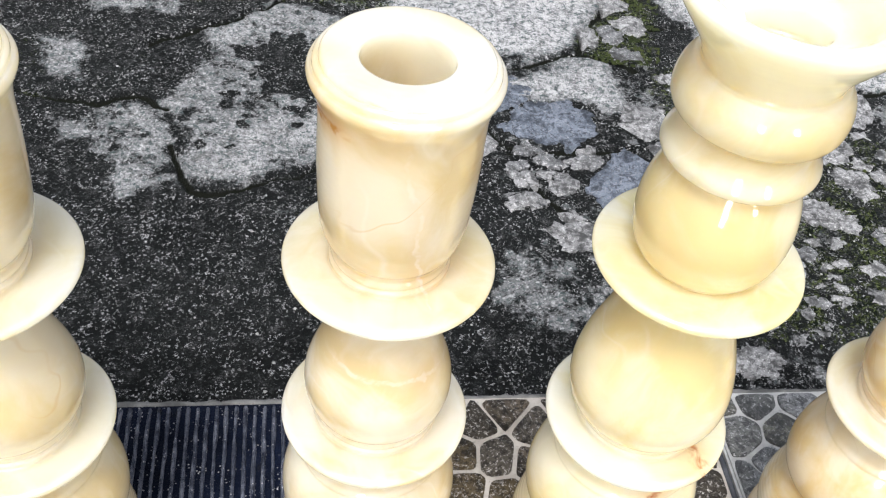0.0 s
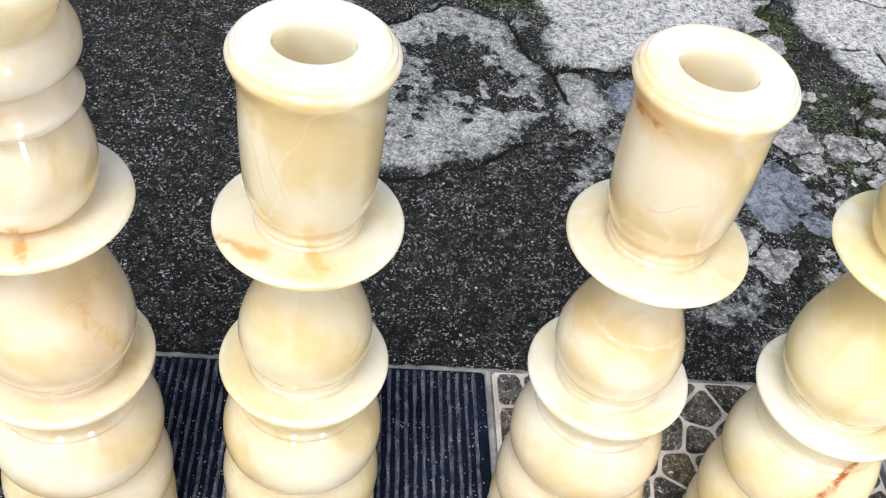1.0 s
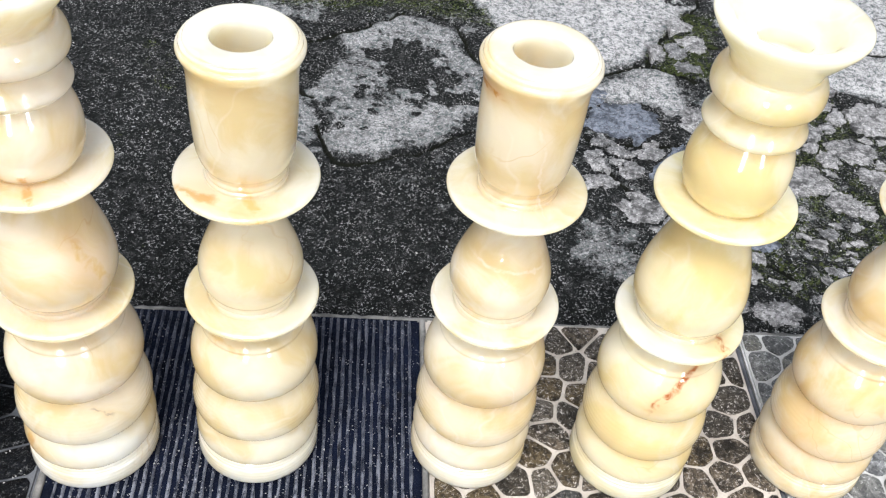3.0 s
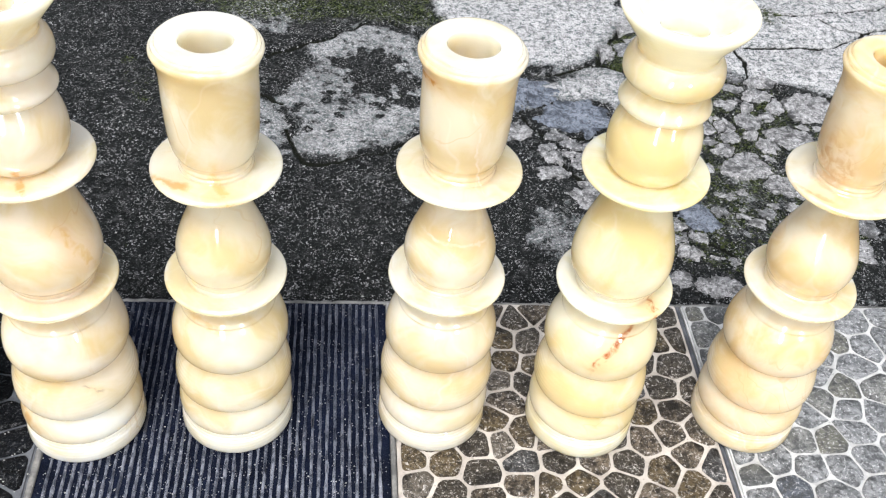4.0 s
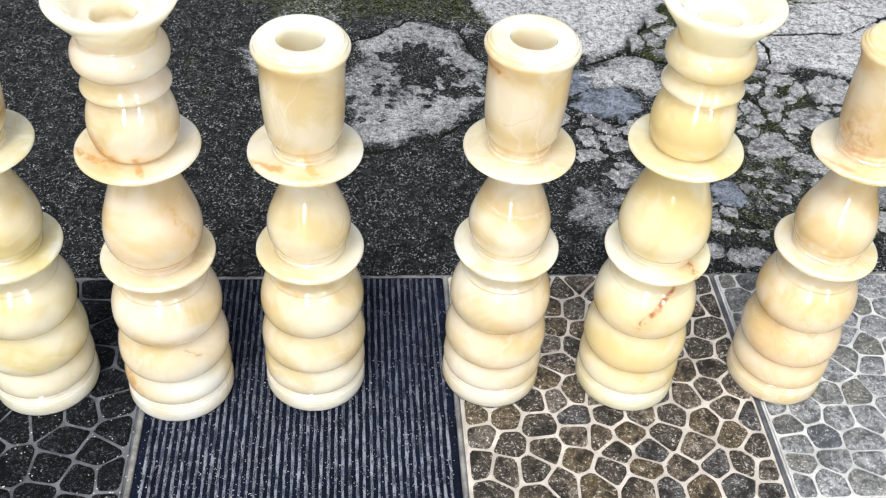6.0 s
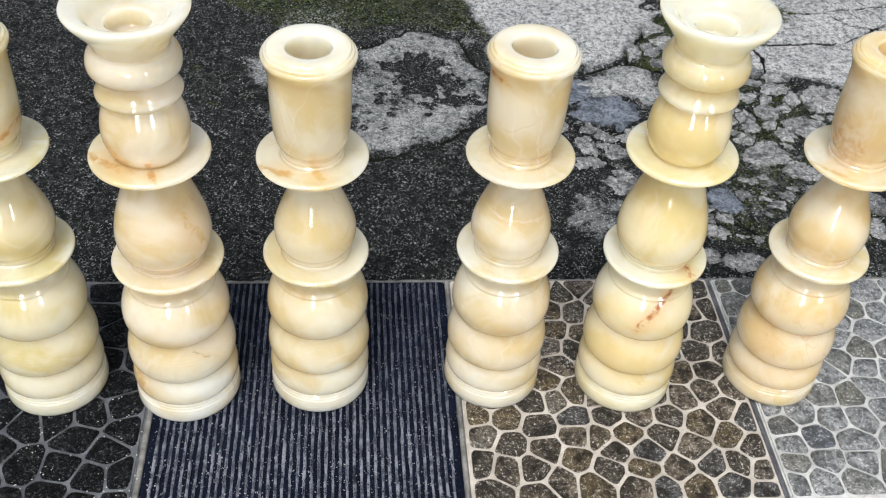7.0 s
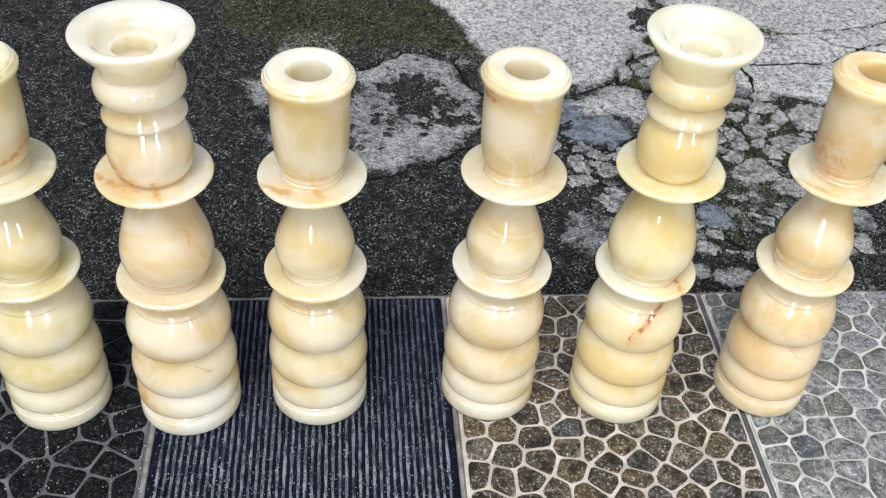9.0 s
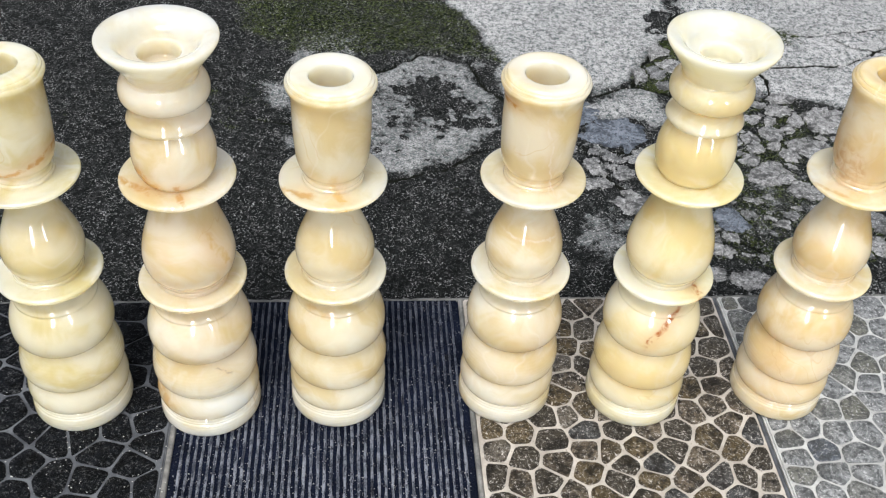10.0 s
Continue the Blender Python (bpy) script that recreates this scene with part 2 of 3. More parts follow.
    return m.color(base, m.ramp(m.noise(200, 3), 0.3, 0.7, 0.28, 0.55))


CONCRETE = concrete_material()
RUBBLE = stone_material("rubble_stone", (0.15, 0.15, 0.148), (0.36, 0.358, 0.352), (0.66, 0.65, 0.63), 0.85, 0.8, ((0.6, 0.95, (0.11, 0.115, 0.12)),), grime=0.95)
BLUE_STONE = stone_material("blue_stone", (0.09, 0.105, 0.13), (0.20, 0.222, 0.26), (0.36, 0.37, 0.38), 0.8, 0.6, grime=0.9)
BROWN_STONE = stone_material("brown_stone", (0.022, 0.018, 0.013), (0.145, 0.116, 0.082), (0.58, 0.55, 0.51), 0.5, 0.85, ((0.30, 0.34, (0.085, 0.062, 0.028)), (0.52, 0.56, (0.030, 0.028, 0.025)), (0.72, 0.76, (0.125, 0.108, 0.085)), (0.88, 0.92, (0.045, 0.050, 0.056))), grime=0.85)
GREY_STONE = stone_material("grey_stone", (0.12, 0.125, 0.126), (0.28, 0.286, 0.284), (0.62, 0.62, 0.61), 0.5, 0.8, ((0.6, 0.85, (0.11, 0.105, 0.075)), (0.88, 0.97, (0.06, 0.075, 0.105))))
BLACK_STONE = stone_material("black_stone", (0.002, 0.0025, 0.003), (0.007, 0.008, 0.010), (0.26, 0.26, 0.26), 0.6, 0.35)
BLACK_STONE.node_tree.nodes["Principled BSDF"].inputs["Specular IOR Level"].default_value = 0.06
SAND_GROUT = grout_material("sand_grout", (0.49, 0.45, 0.395), (0.33, 0.298, 0.257))
GREY_GROUT = grout_material("grey_grout", (0.52, 0.52, 0.50), (0.34, 0.34, 0.325))
DARK_GROUT = grout_material("dark_grout", (0.125, 0.132, 0.142), (0.05, 0.053, 0.06))
RIBBED = ribbed_material("ribbed_tile", False)
CREST = ribbed_material("worn_shaded_rib", True)
MOSS = grout_material("moss", (0.045, 0.055, 0.018), (0.012, 0.018, 0.005), 0.9)
GRIT = grout_material("grit", (0.50, 0.49, 0.46), (0.30, 0.30, 0.28), 0.8)


# ---- building helpers ----
def part(name, bm, material, parent=None, label="", smooth=False):
    me = bpy.data.meshes.new(name)
    bm.to_mesh(me)
    bm.free()
    me.materials.append(material)
    if smooth:
        for p in me.polygons:
            p.use_smooth = True
    ob = new(name, me)
    ob.parent = parent
    return tagged(ob, label)


def curve_through(points, steps=4):
    """A smooth line through the points (Catmull-Rom, chord length)."""
    p = [Vector(q) for q in points]
    p = [p[0] * 2 - p[1]] + p + [p[-1] * 2 - p[-2]]
    out = []
    for a, b, c, d in zip(p, p[1:], p[2:], p[3:]):
        t1 = max((b - a).length, 1e-6) ** 0.5
        t2 = t1 + max((c - b).length, 1e-6) ** 0.5
        t3 = t2 + max((d - c).length, 1e-6) ** 0.5
        for k in range(steps):
            t = t1 + (t2 - t1) * k / steps
            a1, a2, a3 = a * (t1 - t) / t1 + b * t / t1, b * (t2 - t) / (t2 - t1) + c * (t - t1) / (t2 - t1), c * (t3 - t) / (t3 - t2) + d * (t - t2) / (t3 - t2)
            b1, b2 = a1 * (t2 - t) / t2 + a2 * t / t2, a2 * (t3 - t) / (t3 - t1) + a3 * (t - t1) / (t3 - t1)
            out.append(b1 * (t2 - t) / (t2 - t1) + b2 * (t - t1) / (t2 - t1))
    return out + [p[-2]]


def turned(points, rscale=1.0, zscale=1.0, seg=96, hollow=False):
    """Turned on the lathe from an outline of (radius, height); glued faces inside a joint are left out."""
    if points[0][0] == 0:
        points = [(points[1][0] * 0.86, points[0][1])] + points[1:]
    if points[-1][0] == 0 and not hollow:
        points = points[:-1] + [(points[-2][0] * 0.86, points[-1][1])]
    line = curve_through(points)
    bm = bmesh.new()
    rings = []
    for q in line:
        r, z = max(q.x, 0) * rscale, q.y * zscale
        if r < 2e-4:
            rings.append([bm.verts.new((0, 0, z))])
        else:
            rings.append([bm.verts.new((r * math.cos(2 * math.pi * k / seg), r * math.sin(2 * math.pi * k / seg), z)) for k in range(seg)])
    for a, b in zip(rings, rings[1:]):
        for k in range(seg):
            j = (k + 1) % seg
            quad = [a[k % len(a)], a[j % len(a)], b[j % len(b)], b[k % len(b)]]
            quad = list(dict.fromkeys(quad))
            if len(quad) > 2:
                bm.faces.new(quad)
    return bm


def hash_noise(x, y, seed):
    """Smooth value noise of arrays, 0 to 1."""
    xi, yi = np.floor(x).astype(np.int64), np.floor(y).astype(np.int64)
    fx, fy = x - xi, y - yi
    fx, fy = fx * fx * (3 - 2 * fx), fy * fy * (3 - 2 * fy)

    def corner(a, b):
        h = (a * 374761393 + b * 668265263 + seed * 974711) & 0x7FFFFFFF
        h = ((h ^ (h >> 13)) * 1274126177) & 0x7FFFFFFF
        return ((h ^ (h >> 16)) & 0xFFFF) / 65535.0

    return (corner(xi, yi) * (1 - fx) + corner(xi + 1, yi) * fx) * (1 - fy) + (corner(xi, yi + 1) * (1 - fx) + corner(xi + 1, yi + 1) * fx) * fy


def layered(x, y, size, seed, octaves=4):
    total, amp = 0, 0.5
    for k in range(octaves):
        total = total + amp * hash_noise(x / size * 2 ** k, y / size * 2 ** k, seed + k)
        amp *= 0.5
    return total / (1 - 0.5 ** octaves)


def inside(x, y, poly):
    """How far inside a polygon each place lies (negative: outside), in metres."""
    best, flip = np.full(x.shape, 1e9), np.zeros(x.shape, bool)
    for (ax, ay), (bx, by) in zip(poly, poly[1:] + poly[:1]):
        t = np.clip(((x - ax) * (bx - ax) + (y - ay) * (by - ay)) / ((bx - ax) ** 2 + (by - ay) ** 2), 0, 1)
        best = np.minimum(best, np.hypot(x - ax - t * (bx - ax), y - ay - t * (by - ay)))
        flip ^= ((ay > y) != (by > y)) & (x < (bx - ax) * (y - ay) / (by - ay + 1e-12) + ax)
    return np.where(flip, best, -best)


def from_line(x, y, line):
    best = np.full(x.shape, 1e9)
    for (ax, ay), (bx, by) in zip(line, line[1:]):
        t = np.clip(((x - ax) * (bx - ax) + (y - ay) * (by - ay)) / ((bx - ax) ** 2 + (by - ay) ** 2), 0, 1)
        best = np.minimum(best, np.hypot(x - ax - t * (bx - ax), y - ay - t * (by - ay)))
    return best


def step(v, lo, hi):
    t = np.clip((v - lo) / (hi - lo), 0, 1)
    return t * t * (3 - 2 * t)


# ---- the ground: one sheet of old cracked concrete ----
PITCH, TILE = 0.2035, 0.1995
PALE_PATCHES = [
    [(-0.092, 0.235), (-0.074, 0.285), (-0.066, 0.332), (-0.015, 0.368), (0.03, 0.355), (0.045, 0.32), (0.06, 0.29), (0.065, 0.23), (0.04, 0.205), (0.0, 0.172), (-0.03, 0.160), (-0.06, 0.158), (-0.078, 0.205)],
    [(-0.152, 0.225), (-0.117, 0.243), (-0.092, 0.243), (-0.079, 0.208), (-0.066, 0.160), (-0.097, 0.153), (-0.12, 0.185)],
    [(-0.178, 0.318), (-0.145, 0.320), (-0.128, 0.291), (-0.134, 0.262), (-0.162, 0.265)],
    [(-0.16, 0.34), (-0.09, 0.345), (-0.05, 0.40), (-0.10, 0.42), (-0.15, 0.40)],
    [(0.027, 0.49), (0.028, 0.465), (0.05, 0.427), (0.054, 0.397), (0.066, 0.372), (0.068, 0.292), (0.155, 0.304), (0.204, 0.313), (0.222, 0.349), (0.25, 0.40), (0.28, 0.46), (0.26, 0.62), (0.05, 0.62)],
    [(0.29, 0.46), (0.285, 0.40), (0.30, 0.36), (0.316, 0.308), (0.36, 0.30), (0.41, 0.272), (0.64, 0.26), (0.64, 0.64), (0.3, 0.64)],
    [(0.13, 0.255), (0.14, 0.29), (0.16, 0.298), (0.226, 0.305), (0.237, 0.28), (0.225, 0.24), (0.19, 0.25)],
    [(0.07, 0.20), (0.105, 0.19), (0.10, 0.13), (0.06, 0.15)],
    [(0.06, 0.22), (0.072, 0.285), (0.10, 0.295), (0.108, 0.25), (0.10, 0.20)],
    [(0.10, 0.06), (0.13, 0.12), (0.16, 0.10), (0.2, 0.08), (0.17, 0.03)],
    [(0.395, 0.03), (0.52, 0.03), (0.6, 0.26), (0.41, 0.26), (0.40, 0.16)],
]
PALE_LEVELS = (0.60, 0.60, 0.58, 0.5, 1.0, 0.95, 0.7, 0.5, 0.62, 0.42, 0.5)
DARK_SPOTS = [(0.0, 0.285, 0.026, 0.034), (0.032, 0.25, 0.022, 0.010), (-0.02, 0.305, 0.022, 0.014), (-0.041, 0.197, 0.004, 0.003), (-0.041, 0.257, 0.005, 0.003), (-0.03, 0.228, 0.005, 0.004), (-0.11, 0.197, 0.006, 0.004), (-0.06, 0.2, 0.004, 0.003), (0.0, 0.23, 0.004, 0.003), (0.26, 0.45, 0.02, 0.02)]
MOSS_PATCHES = [
    [(-0.235, 0.53), (-0.194, 0.42), (-0.158, 0.395), (-0.151, 0.372), (-0.074, 0.37), (-0.015, 0.378), (0.035, 0.375), (0.072, 0.358), (0.052, 0.397), (0.047, 0.427), (0.030, 0.465), (0.027, 0.53)],
    [(0.205, 0.312), (0.222, 0.355), (0.262, 0.42), (0.285, 0.40), (0.268, 0.34), (0.26, 0.30), (0.232, 0.305)],
    [(0.255, 0.30), (0.316, 0.306), (0.355, 0.29), (0.39, 0.24), (0.41, 0.15), (0.37, 0.05), (0.26, 0.03), (0.215, 0.05), (0.22, 0.12), (0.255, 0.18)],
    [(0.378, 0.425), (0.40, 0.432), (0.42, 0.41), (0.40, 0.398)],
    [(-0.2, 0.22), (-0.15, 0.24), (-0.17, 0.32), (-0.24, 0.3)],
]
MOSS_LEVELS = (0.66, 0.6, 0.5, 0.62, 0.34)
CRACKS = [
    [(0.018, 0.369), (0.035, 0.358), (0.042, 0.334), (0.053, 0.302), (0.066, 0.29), (0.075, 0.25)],
    [(-0.1, 0.31), (-0.066, 0.332), (-0.045, 0.343), (-0.027, 0.357), (-0.015, 0.37), (0.018, 0.371)],
    [(-0.078, 0.2), (-0.065, 0.155), (-0.045, 0.155), (-0.025, 0.162), (0.001, 0.17), (0.023, 0.188), (0.04, 0.201), (0.08, 0.22)],
    [(0.066, 0.29), (0.10, 0.297), (0.156, 0.294), (0.179, 0.304), (0.203, 0.31), (0.221, 0.31), (0.245, 0.295)],
    [(0.203, 0.31), (0.216, 0.343), (0.235, 0.372), (0.253, 0.396), (0.272, 0.421), (0.278, 0.459), (0.301, 0.473), (0.35, 0.478)],
    [(0.134, 0.197), (0.147, 0.195), (0.162, 0.197), (0.191, 0.199), (0.215, 0.203)],
    [(0.138, 0.185), (0.148, 0.161), (0.158, 0.14), (0.18, 0.12), (0.2, 0.085)],
    [(0.292, 0.242), (0.305, 0.285), (0.331, 0.296), (0.353, 0.299), (0.365, 0.291), (0.372, 0.276), (0.388, 0.271), (0.411, 0.268), (0.5, 0.29)],
    [(0.27, 0.35), (0.32, 0.357), (0.361, 0.354), (0.385, 0.352), (0.418, 0.355), (0.451, 0.359), (0.469, 0.371), (0.509, 0.396), (0.6, 0.41)],
    [(0.35, 0.44), (0.393, 0.424), (0.408, 0.418), (0.441, 0.419), (0.478, 0.429), (0.526, 0.438), (0.6, 0.47)],
    [(0.459, 0.413), (0.471, 0.395), (0.504, 0.384), (0.56, 0.375)],
    [(-0.085, 0.235), (-0.1, 0.25), (-0.13, 0.242), (-0.18, 0.25)],
    [(0.12, 0.27), (0.118, 0.245), (0.13, 0.21), (0.145, 0.196)],
    [(0.225, 0.09), (0.24, 0.072), (0.262, 0.055)],
    [(0.345, 0.295), (0.35, 0.33), (0.345, 0.354)],
]


def ground_sheet():
    near_x = np.arange(-0.52, 0.64, 0.00125)
    near_y = np.arange(-0.01, 0.56, 0.00125)
    far = 0.02 * 1.45 ** np.arange(1, 26)
    xs = np.concatenate([near_x[0] - far[::-1], near_x, near_x[-1] + far])
    ys = np.concatenate([near_y[0] - far[::-1], near_y, near_y[-1] + far])
    x, y = np.meshgrid(xs, ys)
    wx = x + 0.03 * (layered(x, y, 0.035, 3, 5) - 0.5)
    wy = y + 0.03 * (layered(x, y, 0.035, 9, 5) - 0.5)
    pale = (0.26 + 0.34 * step(x + 0.4 * y, -0.05, 0.25)) * layered(x, y, 0.05, 20)
    for poly, level in zip(PALE_PATCHES, PALE_LEVELS):
        pale = np.maximum(pale, level * step(inside(wx, wy, poly), -0.012, 0.014) + 0.5 * (layered(x, y, 0.03, 31) - 0.45))
    outside = step(np.maximum(np.maximum(x - 0.55, -0.4 - x), np.maximum(y - 0.55, -0.3 - y)), 0.0, 0.3)
    pale = pale * (1 - outside) + outside * 0.42
    for cx, cy, rx, ry in DARK_SPOTS:
        pale = pale * (1 - 0.95 * step(((wx - cx) / rx) ** 2 + ((wy - cy) / ry) ** 2 + 4.0 * (layered(wx, wy, 0.009, 33) - 0.5), 1.5, 0.7))
    moss = 0.22 * layered(x, y, 0.09, 51) * (1 - outside) + 0.12 * outside
    for poly, weight in zip(MOSS_PATCHES, MOSS_LEVELS):
        moss = np.maximum(moss, weight * step(inside(wx, wy, poly), -0.02, 0.012))
    crack = np.zeros_like(x)
    lx = x + 0.009 * (layered(x, y, 0.016, 61) - 0.5)
    ly = y + 0.009 * (layered(x, y, 0.016, 71) - 0.5)
    width = 0.0008 + 0.0042 * layered(x, y, 0.025, 81) ** 1.5
    for line in CRACKS:
        crack = np.maximum(crack, step(from_line(lx, ly, line) / width, 1.3, 0.4))
    moss = np.maximum(moss, 0.4 * crack)
    z = -0.006 + 0.0016 * pale + 0.0022 * (layered(x, y, 0.05, 91) - 0.5) + 0.0016 * (layered(x, y, 0.007, 95) - 0.5) + 0.0012 * (layered(x, y, 0.0034, 97, 2) - 0.5) - 0.0045 * crack
    z = np.where(y < 0.0, -0.0075 + 0.001 * (layered(x, y, 0.02, 5) - 0.5), z)
    rows, cols = x.shape
    verts = np.stack([x, y, z], -1).reshape(-1, 3)
    i = np.arange(rows * cols).reshape(rows, cols)
    faces = np.stack([i[:-1, :-1], i[:-1, 1:], i[1:, 1:], i[1:, :-1]], -1).reshape(-1, 4)
    me = bpy.data.meshes.new("ground")
    me.from_pydata(verts.tolist(), [], faces.tolist())
    for key, values in (("pale", pale), ("moss", moss), ("crack", crack)):
        me.attributes.new(key, "FLOAT", "POINT").data.foreach_set("value", values.reshape(-1).astype(np.float32))
    me.polygons.foreach_set("use_smooth", np.ones(len(faces), bool))
    me.materials.append(CONCRETE)
    return tagged(new("ground", me), "old cracked concrete ground with moss and worn pale patches", "ground", kind="structure")


ground = ground_sheet()


# ---- turned onyx candlesticks ----
BASE = [(0, 0), (0.0300, 0), (0.0315, 0.0005), (0.0321, 0.0020), (0.0322, 0.0050), (0.0320, 0.0085), (0.0316, 0.0108), (0.0310, 0.0116), (0.0309, 0.0122), (0.0302, 0.0130), (0.0301, 0.0136), (0.0294, 0.0145), (0.0291, 0.0151),
        (0.0299, 0.0159), (0.0312, 0.0172), (0.0320, 0.0195), (0.0322, 0.0225), (0.0319, 0.0260), (0.0312, 0.0295), (0.0302, 0.0325), (0.0295, 0.0345), (0.0292, 0.0360),
        (0.0300, 0.0370), (0.0313, 0.0388), (0.0322, 0.0415), (0.0324, 0.0450), (0.0321, 0.0490), (0.0314, 0.0530), (0.0303, 0.0570), (0.0291, 0.0605), (0.0281, 0.0635), (0.0275, 0.0655), (0.0272, 0.0668),
        (0.0283, 0.0678), (0.0298, 0.0700), (0.0309, 0.0730), (0.0313, 0.0770), (0.0311, 0.0815), (0.0303, 0.0860), (0.0290, 0.0905), (0.0274, 0.0945), (0.0258, 0.0978), (0.0250, 0.0992), (0.0249, 0.1002), (0.0238, 0.1020), (0.0228, 0.1050), (0.0220, 0.1085), (0.0215, 0.1118), (0, 0.1120)]
LOWER_PLATE = [(0, 0.1100), (0.0210, 0.1100), (0.0250, 0.1120), (0.0290, 0.1145), (0.0309, 0.1163), (0.0314, 0.1176), (0.0313, 0.1188), (0.0304, 0.1195), (0.0270, 0.1193), (0.0225, 0.1196), (0, 0.1197)]
STEM = [(0, 0.1180), (0.0200, 0.1185), (0.0209, 0.1198), (0.0206, 0.1213), (0.0199, 0.1220), (0.0202, 0.1229), (0.0199, 0.1240), (0.0202, 0.1252), (0.0221, 0.1283), (0.0235, 0.1325), (0.0240, 0.1370), (0.0237, 0.1415), (0.0225, 0.1465),
        (0.0203, 0.1530), (0.0178, 0.1595), (0.0155, 0.1655), (0.0138, 0.1720), (0.0131, 0.1780), (0.0134, 0.1815), (0, 0.1818)]
UPPER_PLATE = [(0, 0.1800), (0.0136, 0.1802), (0.0180, 0.1822), (0.0240, 0.1852), (0.0288, 0.1879), (0.0307, 0.1894), (0.0311, 0.1906), (0.0308, 0.1917), (0.0298, 0.1921), (0.0250, 0.1916), (0.0190, 0.1918), (0, 0.1920)]
CUP = [(0, 0.1905), (0.0168, 0.1910), (0.0178, 0.1922), (0.0177, 0.1935), (0.0169, 0.1943), (0.0172, 0.1952), (0.0171, 0.1962), (0.0165, 0.1972), (0.0170, 0.1988), (0.0187, 0.2015), (0.0200, 0.2052), (0.0208, 0.2095), (0.0213, 0.2155), (0.0217, 0.2240), (0.0219, 0.2340), (0.0219, 0.2420), (0.0221, 0.2462),
       (0.0226, 0.2492), (0.0235, 0.2520), (0.0244, 0.2540), (0.0249, 0.2554), (0.0249, 0.2566), (0.0244, 0.2575), (0.0236, 0.2576), (0.0235, 0.2581), (0.0234, 0.2591), (0.0226, 0.2597), (0.0220, 0.2596), (0.0219, 0.2602), (0.0213, 0.2611), (0.0196, 0.2615), (0.0150, 0.2611), (0.0128, 0.2608), (0.0121, 0.2600), (0.0119, 0.2588), (0.0118, 0.2480), (0.0117, 0.2200), (0.0112, 0.2185), (0, 0.2180)]
TALL_STEM = [(0, 0.1180), (0.0212, 0.1185), (0.0221, 0.1198), (0.0218, 0.1213), (0.0212, 0.1220), (0.0216, 0.1230), (0.0214, 0.1242), (0.0230, 0.1262), (0.0258, 0.1300), (0.0271, 0.1345), (0.0275, 0.1395), (0.0270, 0.1450), (0.0256, 0.1520),
             (0.0232, 0.1600), (0.0204, 0.1685), (0.0178, 0.1760), (0.0162, 0.1820), (0.0162, 0.1860), (0, 0.1865)]
TALL_PLATE = [(0, 0.1845), (0.0165, 0.1848), (0.0200, 0.1866), (0.0255, 0.1897), (0.0300, 0.1925), (0.0320, 0.1941), (0.0325, 0.1953), (0.0322, 0.1965), (0.0312, 0.1970), (0.0260, 0.1966), (0.0190, 0.1968), (0, 0.1970)]
BULB = [(0, 0.1955), (0.0150, 0.1960), (0.0178, 0.1972), (0.0196, 0.1990), (0.0214, 0.2022), (0.0228, 0.2070), (0.0233, 0.2122), (0.0230, 0.2175), (0.0219, 0.2228), (0.0202, 0.2278), (0.0188, 0.2312), (0.0182, 0.2330), (0, 0.2334)]
LOW_RING = [(0, 0.2325), (0.0183, 0.2330), (0.0194, 0.2334), (0.0212, 0.2340), (0.0222, 0.2350), (0.0225, 0.2362), (0.0221, 0.2376), (0.0212, 0.2394), (0.0204, 0.2418), (0.0199, 0.2445), (0.0197, 0.2468), (0, 0.2470)]
HIGH_RING = [(0, 0.2465), (0.0199, 0.2472), (0.0206, 0.2477), (0.0223, 0.2488), (0.0235, 0.2508), (0.0239, 0.2535), (0.0236, 0.2566), (0.0227, 0.2592), (0.0214, 0.2612), (0.0204, 0.2624), (0, 0.2628)]
DISH = [(0, 0.2605), (0.0196, 0.2610), (0.0190, 0.2630), (0.0195, 0.2652), (0.0214, 0.2690), (0.0247, 0.2735), (0.0282, 0.2780), (0.0304, 0.2812), (0.0312, 0.2830), (0.0313, 0.2842), (0.0308, 0.2850), (0.0292, 0.2851), (0.0262, 0.2843), (0.0235, 0.2829), (0.0212, 0.2806), (0.0190, 0.2778), (0.0165, 0.2762), (0.0138, 0.2757), (0.0120, 0.2754), (0.0111, 0.2740), (0.0107, 0.2690), (0.0105, 0.2662), (0, 0.2660)]
RUST, AMBER, GOLD = (0.33, 0.10, 0.022), (0.46, 0.235, 0.05), (0.55, 0.36, 0.12)
def wider(outline, k):
    return [(r * k, z) for r, z in outline]


# three pieces, glued where each plate rests on what is under it
SETS = {
    False: (("base", BASE), ("stem", LOWER_PLATE[:-1] + STEM[2:]), ("cup", UPPER_PLATE[:-1] + CUP[2:])),
    True: (("base", wider(BASE, 1.04)), ("stem", wider(LOWER_PLATE[:-1], 1.035) + TALL_STEM[2:]), ("cup", TALL_PLATE[:-1] + BULB[2:-1] + LOW_RING[2:-1] + HIGH_RING[2:-1] + DISH[2:])),
}


def candlestick(place, tall, rscale, zscale, material, label):
    root = new("candlestick")
    root.location = (*place, 0)
    for name, outline in SETS[tall]:
        part(name, turned(outline, rscale, zscale, hollow=name == "cup"), material, root, smooth=True)
    return tagged(root, label, "candlestick", "row of onyx candlesticks")


